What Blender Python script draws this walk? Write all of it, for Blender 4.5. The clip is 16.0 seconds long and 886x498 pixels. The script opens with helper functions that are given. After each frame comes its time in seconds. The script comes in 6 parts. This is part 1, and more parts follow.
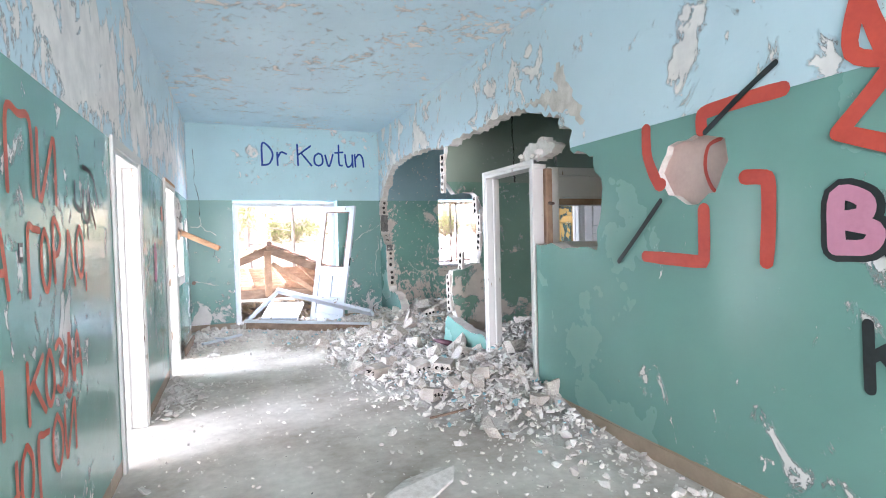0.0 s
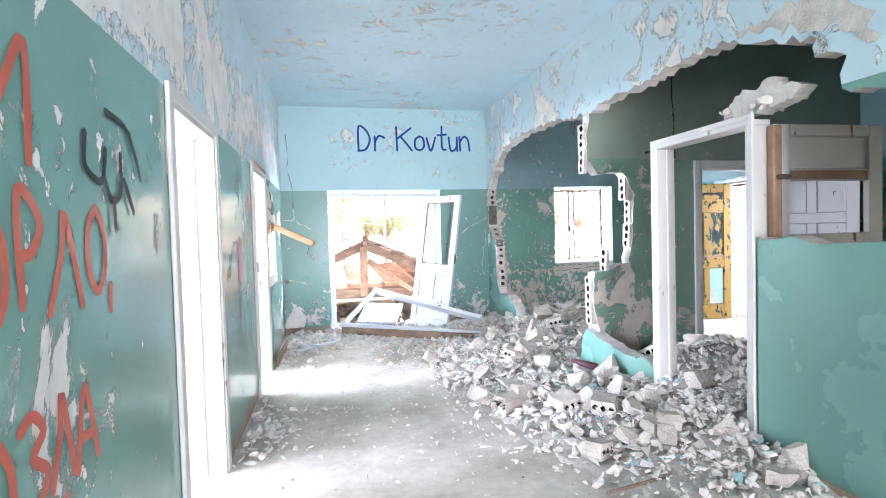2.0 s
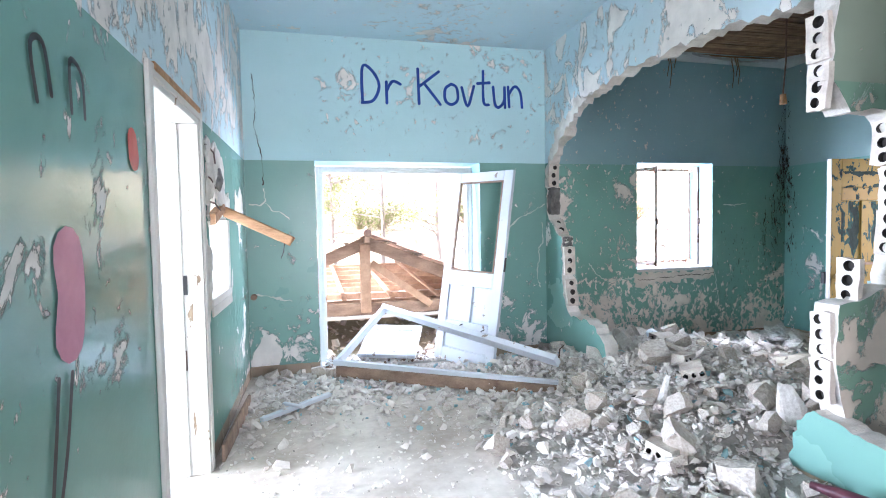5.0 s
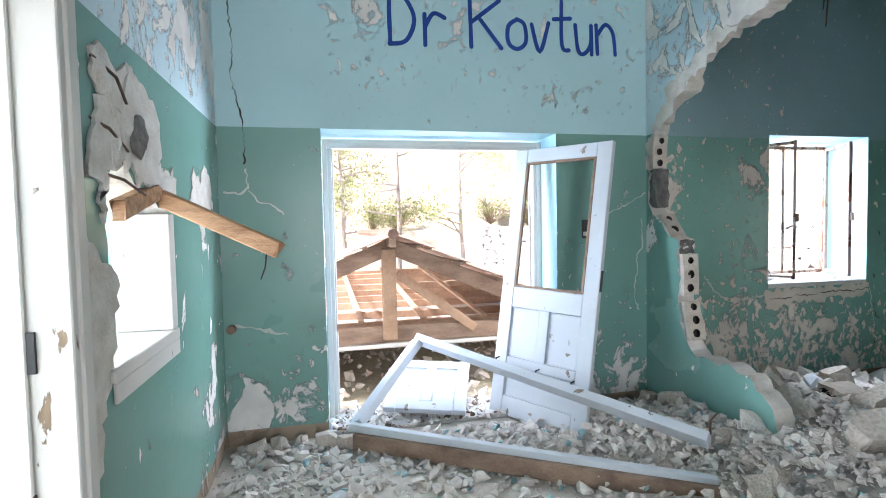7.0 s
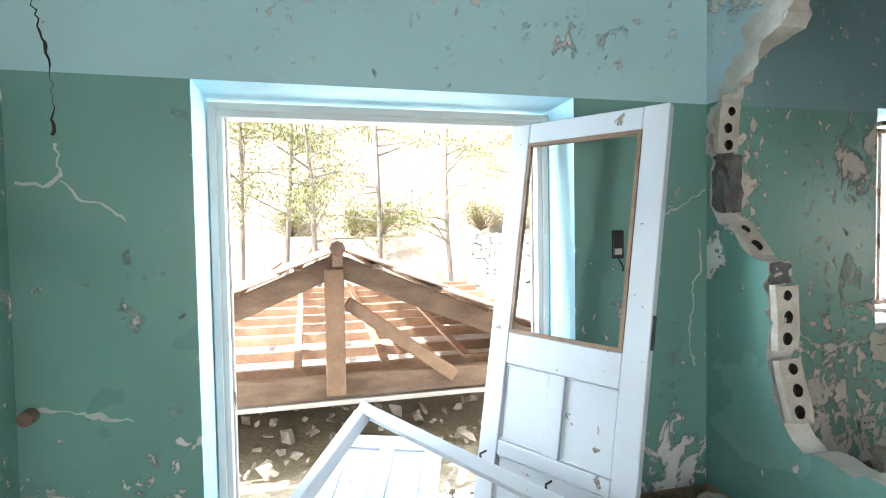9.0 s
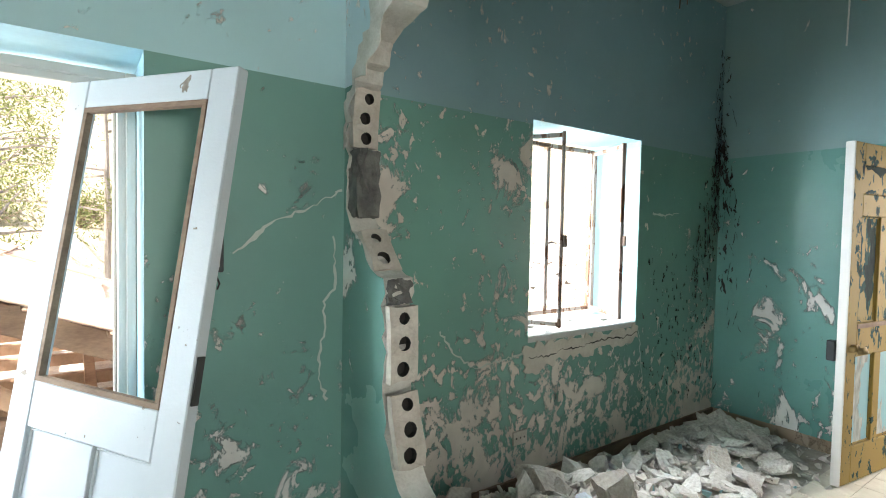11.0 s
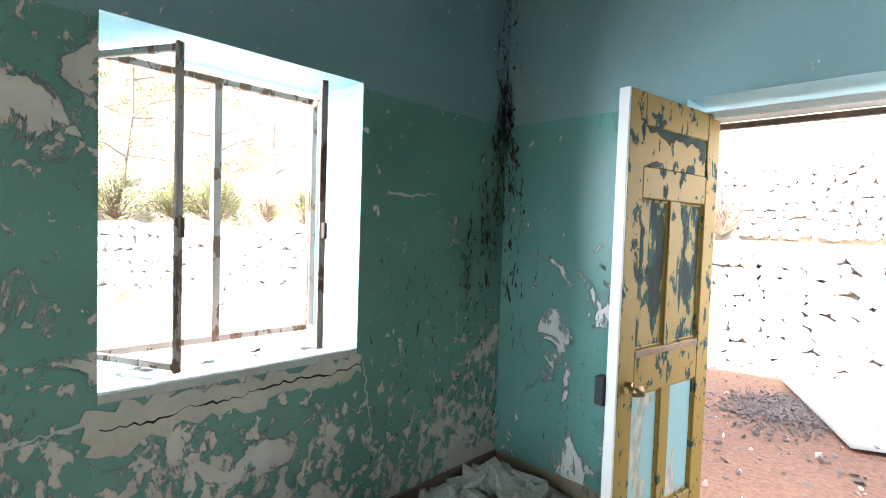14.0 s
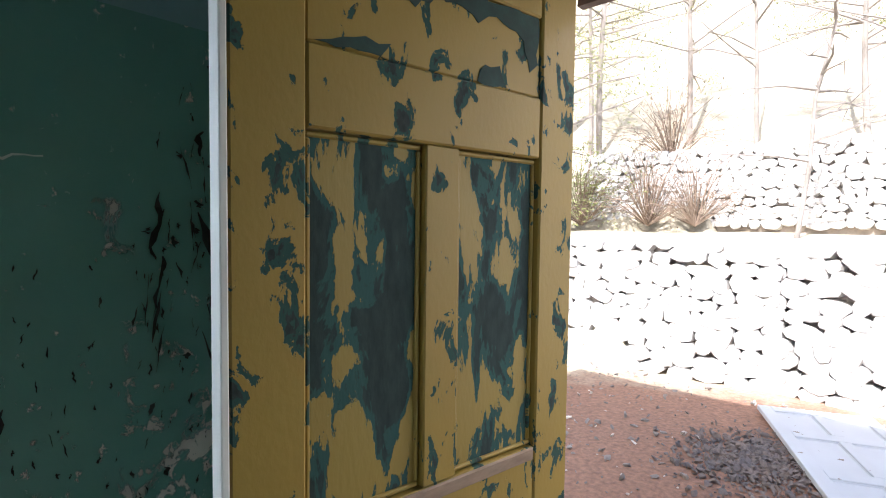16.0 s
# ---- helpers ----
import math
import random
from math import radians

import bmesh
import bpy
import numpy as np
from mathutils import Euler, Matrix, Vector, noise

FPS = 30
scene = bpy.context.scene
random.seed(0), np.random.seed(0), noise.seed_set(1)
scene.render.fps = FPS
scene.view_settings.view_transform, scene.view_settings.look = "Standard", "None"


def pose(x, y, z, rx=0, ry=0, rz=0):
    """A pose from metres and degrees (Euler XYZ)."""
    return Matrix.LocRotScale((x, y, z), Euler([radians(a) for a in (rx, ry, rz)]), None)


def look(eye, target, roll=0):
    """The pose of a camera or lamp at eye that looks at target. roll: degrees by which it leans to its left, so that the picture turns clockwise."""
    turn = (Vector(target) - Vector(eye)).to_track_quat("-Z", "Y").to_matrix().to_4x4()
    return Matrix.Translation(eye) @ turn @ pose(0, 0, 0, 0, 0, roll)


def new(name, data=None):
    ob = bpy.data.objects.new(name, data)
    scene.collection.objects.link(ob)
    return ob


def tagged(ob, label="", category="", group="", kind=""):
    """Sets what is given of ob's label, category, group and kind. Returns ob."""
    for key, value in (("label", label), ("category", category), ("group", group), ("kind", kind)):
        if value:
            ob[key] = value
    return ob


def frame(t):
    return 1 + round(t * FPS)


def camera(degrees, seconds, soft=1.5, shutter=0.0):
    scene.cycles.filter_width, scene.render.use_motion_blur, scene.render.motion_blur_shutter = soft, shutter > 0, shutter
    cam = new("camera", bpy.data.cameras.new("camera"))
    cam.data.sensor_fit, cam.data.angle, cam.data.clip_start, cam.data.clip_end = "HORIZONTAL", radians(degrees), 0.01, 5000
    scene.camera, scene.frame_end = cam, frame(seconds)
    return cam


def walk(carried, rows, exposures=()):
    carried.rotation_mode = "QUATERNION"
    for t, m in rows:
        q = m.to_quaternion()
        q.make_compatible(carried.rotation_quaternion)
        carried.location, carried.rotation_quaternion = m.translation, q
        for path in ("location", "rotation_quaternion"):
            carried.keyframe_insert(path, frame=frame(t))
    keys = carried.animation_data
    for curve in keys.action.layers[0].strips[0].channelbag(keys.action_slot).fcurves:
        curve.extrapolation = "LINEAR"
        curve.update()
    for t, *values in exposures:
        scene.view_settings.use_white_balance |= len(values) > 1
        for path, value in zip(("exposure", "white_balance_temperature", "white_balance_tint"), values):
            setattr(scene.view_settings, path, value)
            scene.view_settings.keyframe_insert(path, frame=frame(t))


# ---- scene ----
from mathutils.geometry import tessellate_polygon

cam = camera(82.0, 16.0, soft=1.0)
ROWS = [
    (0.0, 0.709, 1.272, 1.447, -21.98, -1.59, 1.41),
    (0.5, 0.756, 1.526, 1.450, -18.13, -1.59, 1.56),
    (1.0, 0.708, 1.876, 1.440, -14.96, -1.62, 1.59),
    (1.5, 0.687, 2.189, 1.424, -13.37, -1.77, 1.58),
    (2.0, 0.665, 2.546, 1.430, -12.57, -1.86, 1.60),
    (2.5, 0.591, 2.914, 1.420, -11.86, -1.86, 1.37),
    (3.0, 0.560, 3.289, 1.409, -11.54, -2.28, 1.07),
    (3.5, 0.566, 3.726, 1.415, -11.98, -2.45, 1.09),
    (6.0, 0.694, 5.916, 1.425, -14.41, -2.53, 1.01),
    (6.5, 0.682, 6.339, 1.422, -13.43, -2.57, 1.08),
    (7.0, 0.676, 6.701, 1.425, -12.78, -2.60, 1.15),
    (7.5, 0.724, 7.039, 1.442, -13.30, -2.39, 1.17),
    (8.0, 0.806, 7.416, 1.439, -13.11, -2.11, 1.25),
    (10.3, 1.777, 8.218, 1.494, -20.02, -1.66, -2.26),
    (10.5, 1.881, 8.195, 1.491, -25.17, -1.75, -1.91),
    (11.0, 2.164, 8.157, 1.487, -35.38, -2.16, -1.11),
    (11.5, 2.416, 8.208, 1.475, -39.60, -2.73, -1.21),
    (12.0, 2.721, 8.195, 1.462, -42.12, -3.18, -1.38),
    (12.5, 2.975, 8.179, 1.515, -43.11, -2.82, -1.38),
    (13.0, 3.264, 8.310, 1.489, -43.75, -2.78, -1.39),
    (13.5, 3.478, 8.353, 1.482, -44.56, -2.59, -1.68),
    (14.0, 3.843, 8.287, 1.465, -45.54, -2.41, -1.91),
    (14.5, 4.212, 8.256, 1.463, -44.95, -1.93, -1.83),
    (15.0, 4.645, 8.324, 1.448, -44.20, -1.37, -1.82),
    (15.5, 5.075, 8.369, 1.416, -44.16, -1.43, -1.53),
    (16.0, 5.489, 8.486, 1.468, -46.55, -2.70, -0.72),
]
walk(cam, [(t, pose(x, y, z, 90 + pitch, roll, yaw)) for t, x, y, z, yaw, pitch, roll in ROWS],
     exposures=[(0.0, 2.82, 5950, 26), (1.5, 3.04, 5900, 26), (3.5, 2.86, 5750, 26), (6.0, 2.48, 5850, 21), (7.0, 2.2, 5950, 19), (8.0, 2.2, 6000, 16), (10.5, 2.05, 6500, 12), (12.5, 2.85, 6450, 11), (13.5, 2.75, 6300, 12),
                (14.5, 1.88, 6000, 13), (15.3, 1.72, 5950, 13), (16.0, 1.3, 5850, 13)])

# ---- plan, metres ----
WR = 3.10          # corridor face of the breached wall
TW = 0.13           # thickness of the hollow-brick walls
YB = 10.225         # inner face of the outer back wall
TB = 0.42           # its thickness
XD = 6.34           # inner face of the wall with the yellow door
TD = 0.36
YP = 7.0            # near face of the partition between the two rooms
HC = 3.31           # ceiling height
DADO = 2.09        # top of the green paint
TL = 0.21           # left wall's thickness
Y0 = -4.0           # end of the corridor behind the start

# ---- light ----
world = bpy.data.worlds.new("sky_world")
scene.world = world
world.use_nodes = True
wn = world.node_tree.nodes
sky = wn.new("ShaderNodeTexSky")
sky.sky_type, sky.sun_disc = "NISHITA", False
SUN_EL, SUN_AZ = radians(43), radians(-98)     # azimuth from +y towards +x
sky.sun_elevation, sky.sun_rotation = SUN_EL, SUN_AZ
sky.dust_density, sky.ozone_density = 3.0, 1.0
wn["Background"].inputs["Strength"].default_value = 0.15
world.node_tree.links.new(sky.outputs[0], wn["Background"].inputs["Color"])
sun = new("sun", bpy.data.lights.new("sun", "SUN"))
sun.data.energy, sun.data.angle, sun.data.color = 5.0, radians(0.6), (1.0, 0.95, 0.88)
sun_dir = Vector((math.sin(SUN_AZ) * math.cos(SUN_EL), math.cos(SUN_AZ) * math.cos(SUN_EL), math.sin(SUN_EL)))
sun.matrix_world = look(sun_dir * 30, (0, 0, 0))


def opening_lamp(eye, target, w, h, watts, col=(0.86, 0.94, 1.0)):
    """An added area lamp in place of the sky's light through an opening."""
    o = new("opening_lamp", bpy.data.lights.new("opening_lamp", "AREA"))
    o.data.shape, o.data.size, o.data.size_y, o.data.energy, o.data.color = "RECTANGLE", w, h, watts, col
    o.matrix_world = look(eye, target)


opening_lamp((1.6, -3.85, 1.5), (1.6, 2.0, 1.6), 2.2, 2.3, 78, (1.0, 0.98, 0.96))          # added fill from an unseen end doorway behind the start
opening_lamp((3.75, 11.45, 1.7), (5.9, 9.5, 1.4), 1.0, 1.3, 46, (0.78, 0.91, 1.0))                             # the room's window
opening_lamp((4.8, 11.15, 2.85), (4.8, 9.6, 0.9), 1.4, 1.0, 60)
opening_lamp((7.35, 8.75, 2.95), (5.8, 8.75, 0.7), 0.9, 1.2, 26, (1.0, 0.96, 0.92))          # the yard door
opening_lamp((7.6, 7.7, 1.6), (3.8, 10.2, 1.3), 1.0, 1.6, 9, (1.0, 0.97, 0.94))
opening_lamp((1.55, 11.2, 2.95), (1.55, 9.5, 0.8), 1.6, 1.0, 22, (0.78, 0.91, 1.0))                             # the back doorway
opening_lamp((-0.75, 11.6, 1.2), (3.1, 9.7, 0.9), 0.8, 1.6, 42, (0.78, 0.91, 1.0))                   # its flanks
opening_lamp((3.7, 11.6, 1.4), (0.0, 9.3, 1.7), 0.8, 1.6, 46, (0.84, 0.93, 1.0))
opening_lamp((-4.97, 4.1, 1.6), (0.0, 5.2, 1.2), 2.8, 1.5, 140, (0.78, 0.91, 1.0))                              # added lamps in unseen windows of the left rooms
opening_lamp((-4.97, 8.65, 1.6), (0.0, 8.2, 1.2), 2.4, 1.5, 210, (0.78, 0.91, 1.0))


# ---- materials ----
def material(name, rough=0.6, metal=0.0):
    m = bpy.data.materials.new(name)
    m.use_nodes = True
    b = m.node_tree.nodes["Principled BSDF"]
    b.inputs["Roughness"].default_value, b.inputs["Metallic"].default_value = rough, metal
    return m, m.node_tree.nodes, m.node_tree.links, b


def tex_coord(n, l, scale=(1, 1, 1), loc=(0, 0, 0)):
    c, mp = n.new("ShaderNodeTexCoord"), n.new("ShaderNodeMapping")
    mp.inputs["Scale"].default_value, mp.inputs["Location"].default_value = scale, loc
    l.new(c.outputs["Object"], mp.inputs["Vector"])
    return mp.outputs[0]


def noise_tex(n, l, vec, scale, detail=4.0, rough=0.55, distort=0.0):
    t = n.new("ShaderNodeTexNoise")
    t.inputs["Scale"].default_value, t.inputs["Detail"].default_value = scale, detail
    t.inputs["Roughness"].default_value, t.inputs["Distortion"].default_value = rough, distort
    if vec is not None:
        l.new(vec, t.inputs["Vector"])
    return t.outputs["Fac"]


def calc(n, l, op, a, b=0.0, c=0.0):
    t = n.new("ShaderNodeMath")
    t.operation = op
    for i, v in enumerate((a, b, c)):
        if isinstance(v, (int, float)):
            t.inputs[i].default_value = v
        else:
            l.new(v, t.inputs[i])
    return t.outputs[0]


def step_range(n, l, v, a, b, lo=0.0, hi=1.0):
    t = n.new("ShaderNodeMapRange")
    for i, x in enumerate((a, b, lo, hi), 1):
        t.inputs[i].default_value = x
    l.new(v, t.inputs[0])
    return t.outputs[0]


def mix_col(n, l, fac, a, b):
    t = n.new("ShaderNodeMix")
    t.data_type = "RGBA"
    if isinstance(fac, float):
        t.inputs[0].default_value = fac
    else:
        l.new(fac, t.inputs[0])
    for i, v in ((6, a), (7, b)):
        if isinstance(v, tuple):
            t.inputs[i].default_value = (*v, 1)
        else:
            l.new(v, t.inputs[i])
    return t.outputs[2]


def bump(n, l, b, h, strength=0.5, dist=0.01):
    t = n.new("ShaderNodeBump")
    t.inputs["Strength"].default_value, t.inputs["Distance"].default_value = strength, dist
    l.new(h, t.inputs["Height"])
    l.new(t.outputs[0], b.inputs["Normal"])


def axis_of(n, l, vec, i):
    s = n.new("ShaderNodeSeparateXYZ")
    l.new(vec, s.inputs[0])
    return s.outputs[i]


GREEN, BLUE = (0.185, 0.36, 0.305), (0.56, 0.71, 0.75)
PLASTER = (0.84, 0.80, 0.75)


def paint_wall(name, lower=GREEN, upper=BLUE, line=DADO, peel_low=0.42, peel_high=0.55, foot=0.0, streak=1.0, scale=2.4,
               gloss=0.22, seed=0.0, grime=0.35, band=0.0, skirt=0.0, speck=0.04, crisp=0.42, scar=None, fade=None, pale=PLASTER):
    """Oil paint to a line and limewash above it, flaking off pale plaster. peel_*: how much has come off; foot: more of it low down."""
    m, n, l, b = material(name, gloss)
    flat = tex_coord(n, l, (1, 1, 1), (seed, seed * 1.7, seed * 0.3))
    vec = tex_coord(n, l, (1, 1, 1.0 / streak), (seed, seed * 1.7, seed * 0.3))
    here = tex_coord(n, l)
    z = axis_of(n, l, here, 2)
    big = noise_tex(n, l, vec, scale, 9.0, 0.66, 0.5)
    where = noise_tex(n, l, flat, 0.7, 2.0)
    zone = step_range(n, l, where, 0.35, 0.65, -0.07, 0.07)
    is_up = calc(n, l, "GREATER_THAN", z, line)
    amount = calc(n, l, "MULTIPLY_ADD", is_up, peel_high - peel_low, peel_low)
    if foot:
        low = step_range(n, l, z, 0.15, 1.15, foot, 0.0)
        amount = calc(n, l, "ADD", amount, low)
    if band:
        near = calc(n, l, "ABSOLUTE", calc(n, l, "SUBTRACT", z, line + 0.32))
        amount = calc(n, l, "ADD", amount, step_range(n, l, near, 0.0, 0.42, band, 0.0))
    if fade:
        y = axis_of(n, l, here, 1)
        amount = calc(n, l, "ADD", amount, calc(n, l, "MULTIPLY", is_up, step_range(n, l, y, fade[0], fade[1], 0.0, fade[2])))
    if scar:
        x = axis_of(n, l, here, 0)
        torn_off = calc(n, l, "MULTIPLY", step_range(n, l, x, scar[0], scar[1], scar[2], 0.0), step_range(n, l, z, 1.7, 2.1, 1.0, 0.0))
        amount = calc(n, l, "ADD", amount, torn_off)
    amount = calc(n, l, "ADD", amount, zone)
    diff = calc(n, l, "SUBTRACT", calc(n, l, "ADD", big, amount), 1.0)
    spots = noise_tex(n, l, vec, scale * 3.7, 5.0, 0.6, 0.4)
    diff = calc(n, l, "MAXIMUM", diff, calc(n, l, "SUBTRACT", calc(n, l, "ADD", spots, calc(n, l, "MULTIPLY_ADD", amount, 0.75, speck)), 1.0))
    bare = step_range(n, l, diff, 0.0, 0.012)
    rim = calc(n, l, "SUBTRACT", step_range(n, l, diff, -0.022, -0.003), bare)
    tone = noise_tex(n, l, flat, 1.1, 5.0)
    fine = noise_tex(n, l, flat, 45.0, 3.0)
    lo = mix_col(n, l, step_range(n, l, tone, 0.3, 0.7, 0.0, grime), lower, tuple(c * 0.62 for c in lower))
    up = mix_col(n, l, step_range(n, l, tone, 0.3, 0.7, 0.0, grime), upper, tuple(c * 0.74 for c in upper))
    paint = mix_col(n, l, is_up, lo, up)
    rim_col = mix_col(n, l, 0.55, paint, (0.85, 0.86, 0.83))
    paint = mix_col(n, l, calc(n, l, "MULTIPLY", rim, 0.6), paint, rim_col)
    # dark line round the peeling: the shadow of lifted paint, put into the colour
    curl_shadow = calc(n, l, "MULTIPLY", step_range(n, l, calc(n, l, "ABSOLUTE", calc(n, l, "SUBTRACT", diff, 0.004)), 0.0, 0.009, 1.0, 0.0), step_range(n, l, noise_tex(n, l, flat, 3.0, 2.0), crisp, crisp + 0.14))
    pl = mix_col(n, l, step_range(n, l, noise_tex(n, l, flat, 6.0, 6.0), 0.35, 0.7), pale, tuple(c * 0.78 for c in pale))
    col = mix_col(n, l, calc(n, l, "MULTIPLY", curl_shadow, 0.85), mix_col(n, l, bare, paint, pl), (0.16, 0.15, 0.13))
    if skirt:
        wob = calc(n, l, "MULTIPLY_ADD", big, 0.03, skirt - 0.015)
        col = mix_col(n, l, calc(n, l, "LESS_THAN", z, wob), col, (0.36, 0.27, 0.19))
    l.new(col, b.inputs["Base Color"])
    rough = calc(n, l, "MULTIPLY_ADD", is_up, 0.55 - gloss, gloss)
    rough = calc(n, l, "ADD", rough, step_range(n, l, tone, 0.3, 0.7, -0.05, 0.12))
    l.new(calc(n, l, "MAXIMUM", rough, calc(n, l, "MULTIPLY", bare, 0.9)), b.inputs["Roughness"])
    h = calc(n, l, "MULTIPLY_ADD", bare, -1.0, calc(n, l, "MULTIPLY", rim, 0.7))
    h = calc(n, l, "ADD", h, calc(n, l, "MULTIPLY", fine, 0.06))
    h = calc(n, l, "ADD", h, calc(n, l, "MULTIPLY", noise_tex(n, l, flat, 7.0, 3.0), 0.35))
    bump(n, l, b, h, 0.8, 0.009)
    return m


def plain(name, col, dark=None, rough=0.7, scale=6.0, metal=0.0, bumpy=0.3, dist=0.004, stretch=(1, 1, 1), per_object=0.0, island=0.0):
    """A surface that varies between two tones at two scales."""
    m, n, l, b = material(name, rough, metal)
    dark = dark or tuple(c * 0.6 for c in col)
    vec = tex_coord(n, l, stretch)
    a, c = noise_tex(n, l, vec, scale, 6.0), noise_tex(n, l, vec, scale * 9, 3.0)
    f = step_range(n, l, calc(n, l, "MULTIPLY_ADD", c, 0.35, a), 0.45, 0.9)
    base = mix_col(n, l, f, col, dark)
    if per_object:
        o = n.new("ShaderNodeObjectInfo")
        base = mix_col(n, l, calc(n, l, "MULTIPLY", o.outputs["Random"], per_object), base, dark)
    if island:
        g = n.new("ShaderNodeNewGeometry")
        base = mix_col(n, l, calc(n, l, "MULTIPLY", g.outputs["Random Per Island"], island), base, dark)
    l.new(base, b.inputs["Base Color"])
    l.new(step_range(n, l, a, 0.3, 0.7, max(rough - 0.12, 0.05), min(rough + 0.12, 1)), b.inputs["Roughness"])
    bump(n, l, b, calc(n, l, "MULTIPLY_ADD", c, 0.4, a), bumpy, dist)
    return m


def worn_paint(name, over, under, worn=0.45, rough=0.4, scale=5.0, stretch=(1, 1, 1), chip=0.006, mid=None, mid_band=0.1):
    """Paint that has chipped off another paint or wood."""
    m, n, l, b = material(name, rough)
    vec = tex_coord(n, l, stretch)
    a = noise_tex(n, l, vec, scale, 8.0, 0.6, 0.4)
    t = noise_tex(n, l, tex_coord(n, l), 1.6, 4.0)
    d = calc(n, l, "SUBTRACT", calc(n, l, "ADD", a, worn), 1.0)
    off = step_range(n, l, d, 0.0, 0.01)
    tone = mix_col(n, l, step_range(n, l, t, 0.3, 0.7, 0.0, 0.5), over, tuple(c * 0.72 for c in over))
    und = mix_col(n, l, step_range(n, l, noise_tex(n, l, vec, scale * 5, 5.0), 0.3, 0.7), under, tuple(c * 0.5 for c in under))
    if mid:
        und = mix_col(n, l, step_range(n, l, d, mid_band, mid_band + 0.02), mid, und)
    l.new(mix_col(n, l, off, tone, und), b.inputs["Base Color"])
    l.new(calc(n, l, "MULTIPLY_ADD", off, 0.3, rough), b.inputs["Roughness"])
    grain = noise_tex(n, l, tex_coord(n, l, tuple(8 * s for s in stretch)), 8.0, 4.0)
    bump(n, l, b, calc(n, l, "MULTIPLY_ADD", off, -1.0, calc(n, l, "MULTIPLY", grain, 0.3)), 0.6, chip)
    return m


M_LEFT = paint_wall("flaking_paint_left", peel_low=0.36, peel_high=0.51, speck=0.06, streak=1.4, scale=2.7, band=0.07, crisp=0.26, fade=(4.5, 7.5, -0.09), seed=3.0, gloss=0.14, skirt=0.1)
M_RIGHT = paint_wall("flaking_paint_right", peel_low=0.355, peel_high=0.44, speck=0.03, streak=1.3, scale=3.0, crisp=0.34, band=0.0, seed=9.0, gloss=0.2, skirt=0.11)
M_BACK = paint_wall("flaking_paint_back", upper=(0.47, 0.685, 0.705), peel_low=0.35, peel_high=0.35, foot=0.09, streak=1.2, scale=4.5, speck=0.06, seed=5.0, gloss=0.3, skirt=0.1)
# upper room paint is a darkened BLUE: the room's shade is put into the colour
M_ROOM = paint_wall("damp_shaded_paint_room", lower=(0.17, 0.35, 0.285), upper=(0.25, 0.39, 0.42), peel_low=0.365, peel_high=0.30, foot=0.125, speck=0.11, crisp=0.3, scar=(3.25, 3.5, 0.17), pale=(0.74, 0.66, 0.58), scale=4.6, streak=1.3,
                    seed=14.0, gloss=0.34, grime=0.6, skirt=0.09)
M_YARD = paint_wall("shaded_paint_room_side", lower=(0.16, 0.36, 0.31), upper=(0.25, 0.39, 0.39), peel_low=0.35, peel_high=0.32, foot=0.14, crisp=0.34, speck=0.06, scale=4.0, streak=1.6,
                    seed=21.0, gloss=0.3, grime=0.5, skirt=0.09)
# the side room's shade is put into this green as well
M_PART = paint_wall("shaded_green_paint", lower=(0.165, 0.28, 0.20), upper=(0.24, 0.29, 0.22), crisp=0.34, pale=(0.55, 0.47, 0.38), peel_low=0.36, peel_high=0.3, foot=0.2, scale=4.0,
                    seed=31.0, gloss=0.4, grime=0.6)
M_CEIL = paint_wall("flaking_ceiling", lower=BLUE, upper=(0.60, 0.78, 0.85), peel_high=0.385, peel_low=0.385, scale=4.4, speck=0.075, seed=41.0, gloss=0.6)
M_ROOMCEIL = plain("old_ceiling_plaster", (0.45, 0.50, 0.50), (0.30, 0.33, 0.33), 0.85, 3.0)
M_BLUEREVEAL = plain("blue_limewash", (0.42, 0.70, 0.80), (0.34, 0.58, 0.68), 0.6, 4.0)
M_RENDER = plain("outside_render", (0.70, 0.66, 0.58), (0.55, 0.5, 0.44), 0.9, 2.0)
M_WHITEWASH = plain("whitewashed_wall", (0.78, 0.77, 0.73), (0.62, 0.6, 0.56), 0.85, 2.0)
M_WHITE = worn_paint("white_gloss_paint", (0.66, 0.63, 0.58), (0.30, 0.21, 0.13), 0.33, 0.42, 4.0, (2.5, 2.5, 0.7), 0.003)
M_WHITEOLD = worn_paint("cracked_white_paint", (0.58, 0.61, 0.64), (0.33, 0.27, 0.22), 0.345, 0.5, 6.0, (1.5, 1.5, 1.5), 0.004)
M_WOOD = plain("bare_softwood", (0.42, 0.27, 0.17), (0.22, 0.13, 0.08), 0.75, 3.0, stretch=(1, 1, 1), dist=0.003)
M_BROKEN = plain("split_timber", (0.56, 0.33, 0.17), (0.26, 0.13, 0.06), 0.8, 5.0, stretch=(1, 6, 6), dist=0.01, bumpy=0.8)
M_OLDWOOD = plain("weathered_beam", (0.32, 0.22, 0.15), (0.16, 0.10, 0.07), 0.85, 4.0, stretch=(1, 3, 3), dist=0.006)
M_YELLOW = worn_paint("yellow_over_green_paint", (0.27, 0.168, 0.022), (0.025, 0.035, 0.03), 0.43, 0.62, 15.0, (1.4, 1.4, 0.8), 0.004, mid=(0.018, 0.055, 0.045), mid_band=0.06)
M_PANEL = worn_paint("worn_door_panel", (0.26, 0.172, 0.028), (0.022, 0.04, 0.036), 0.545, 0.62, 7.0, (1.6, 1.6, 0.6), 0.005, mid=(0.02, 0.065, 0.058), mid_band=0.05)
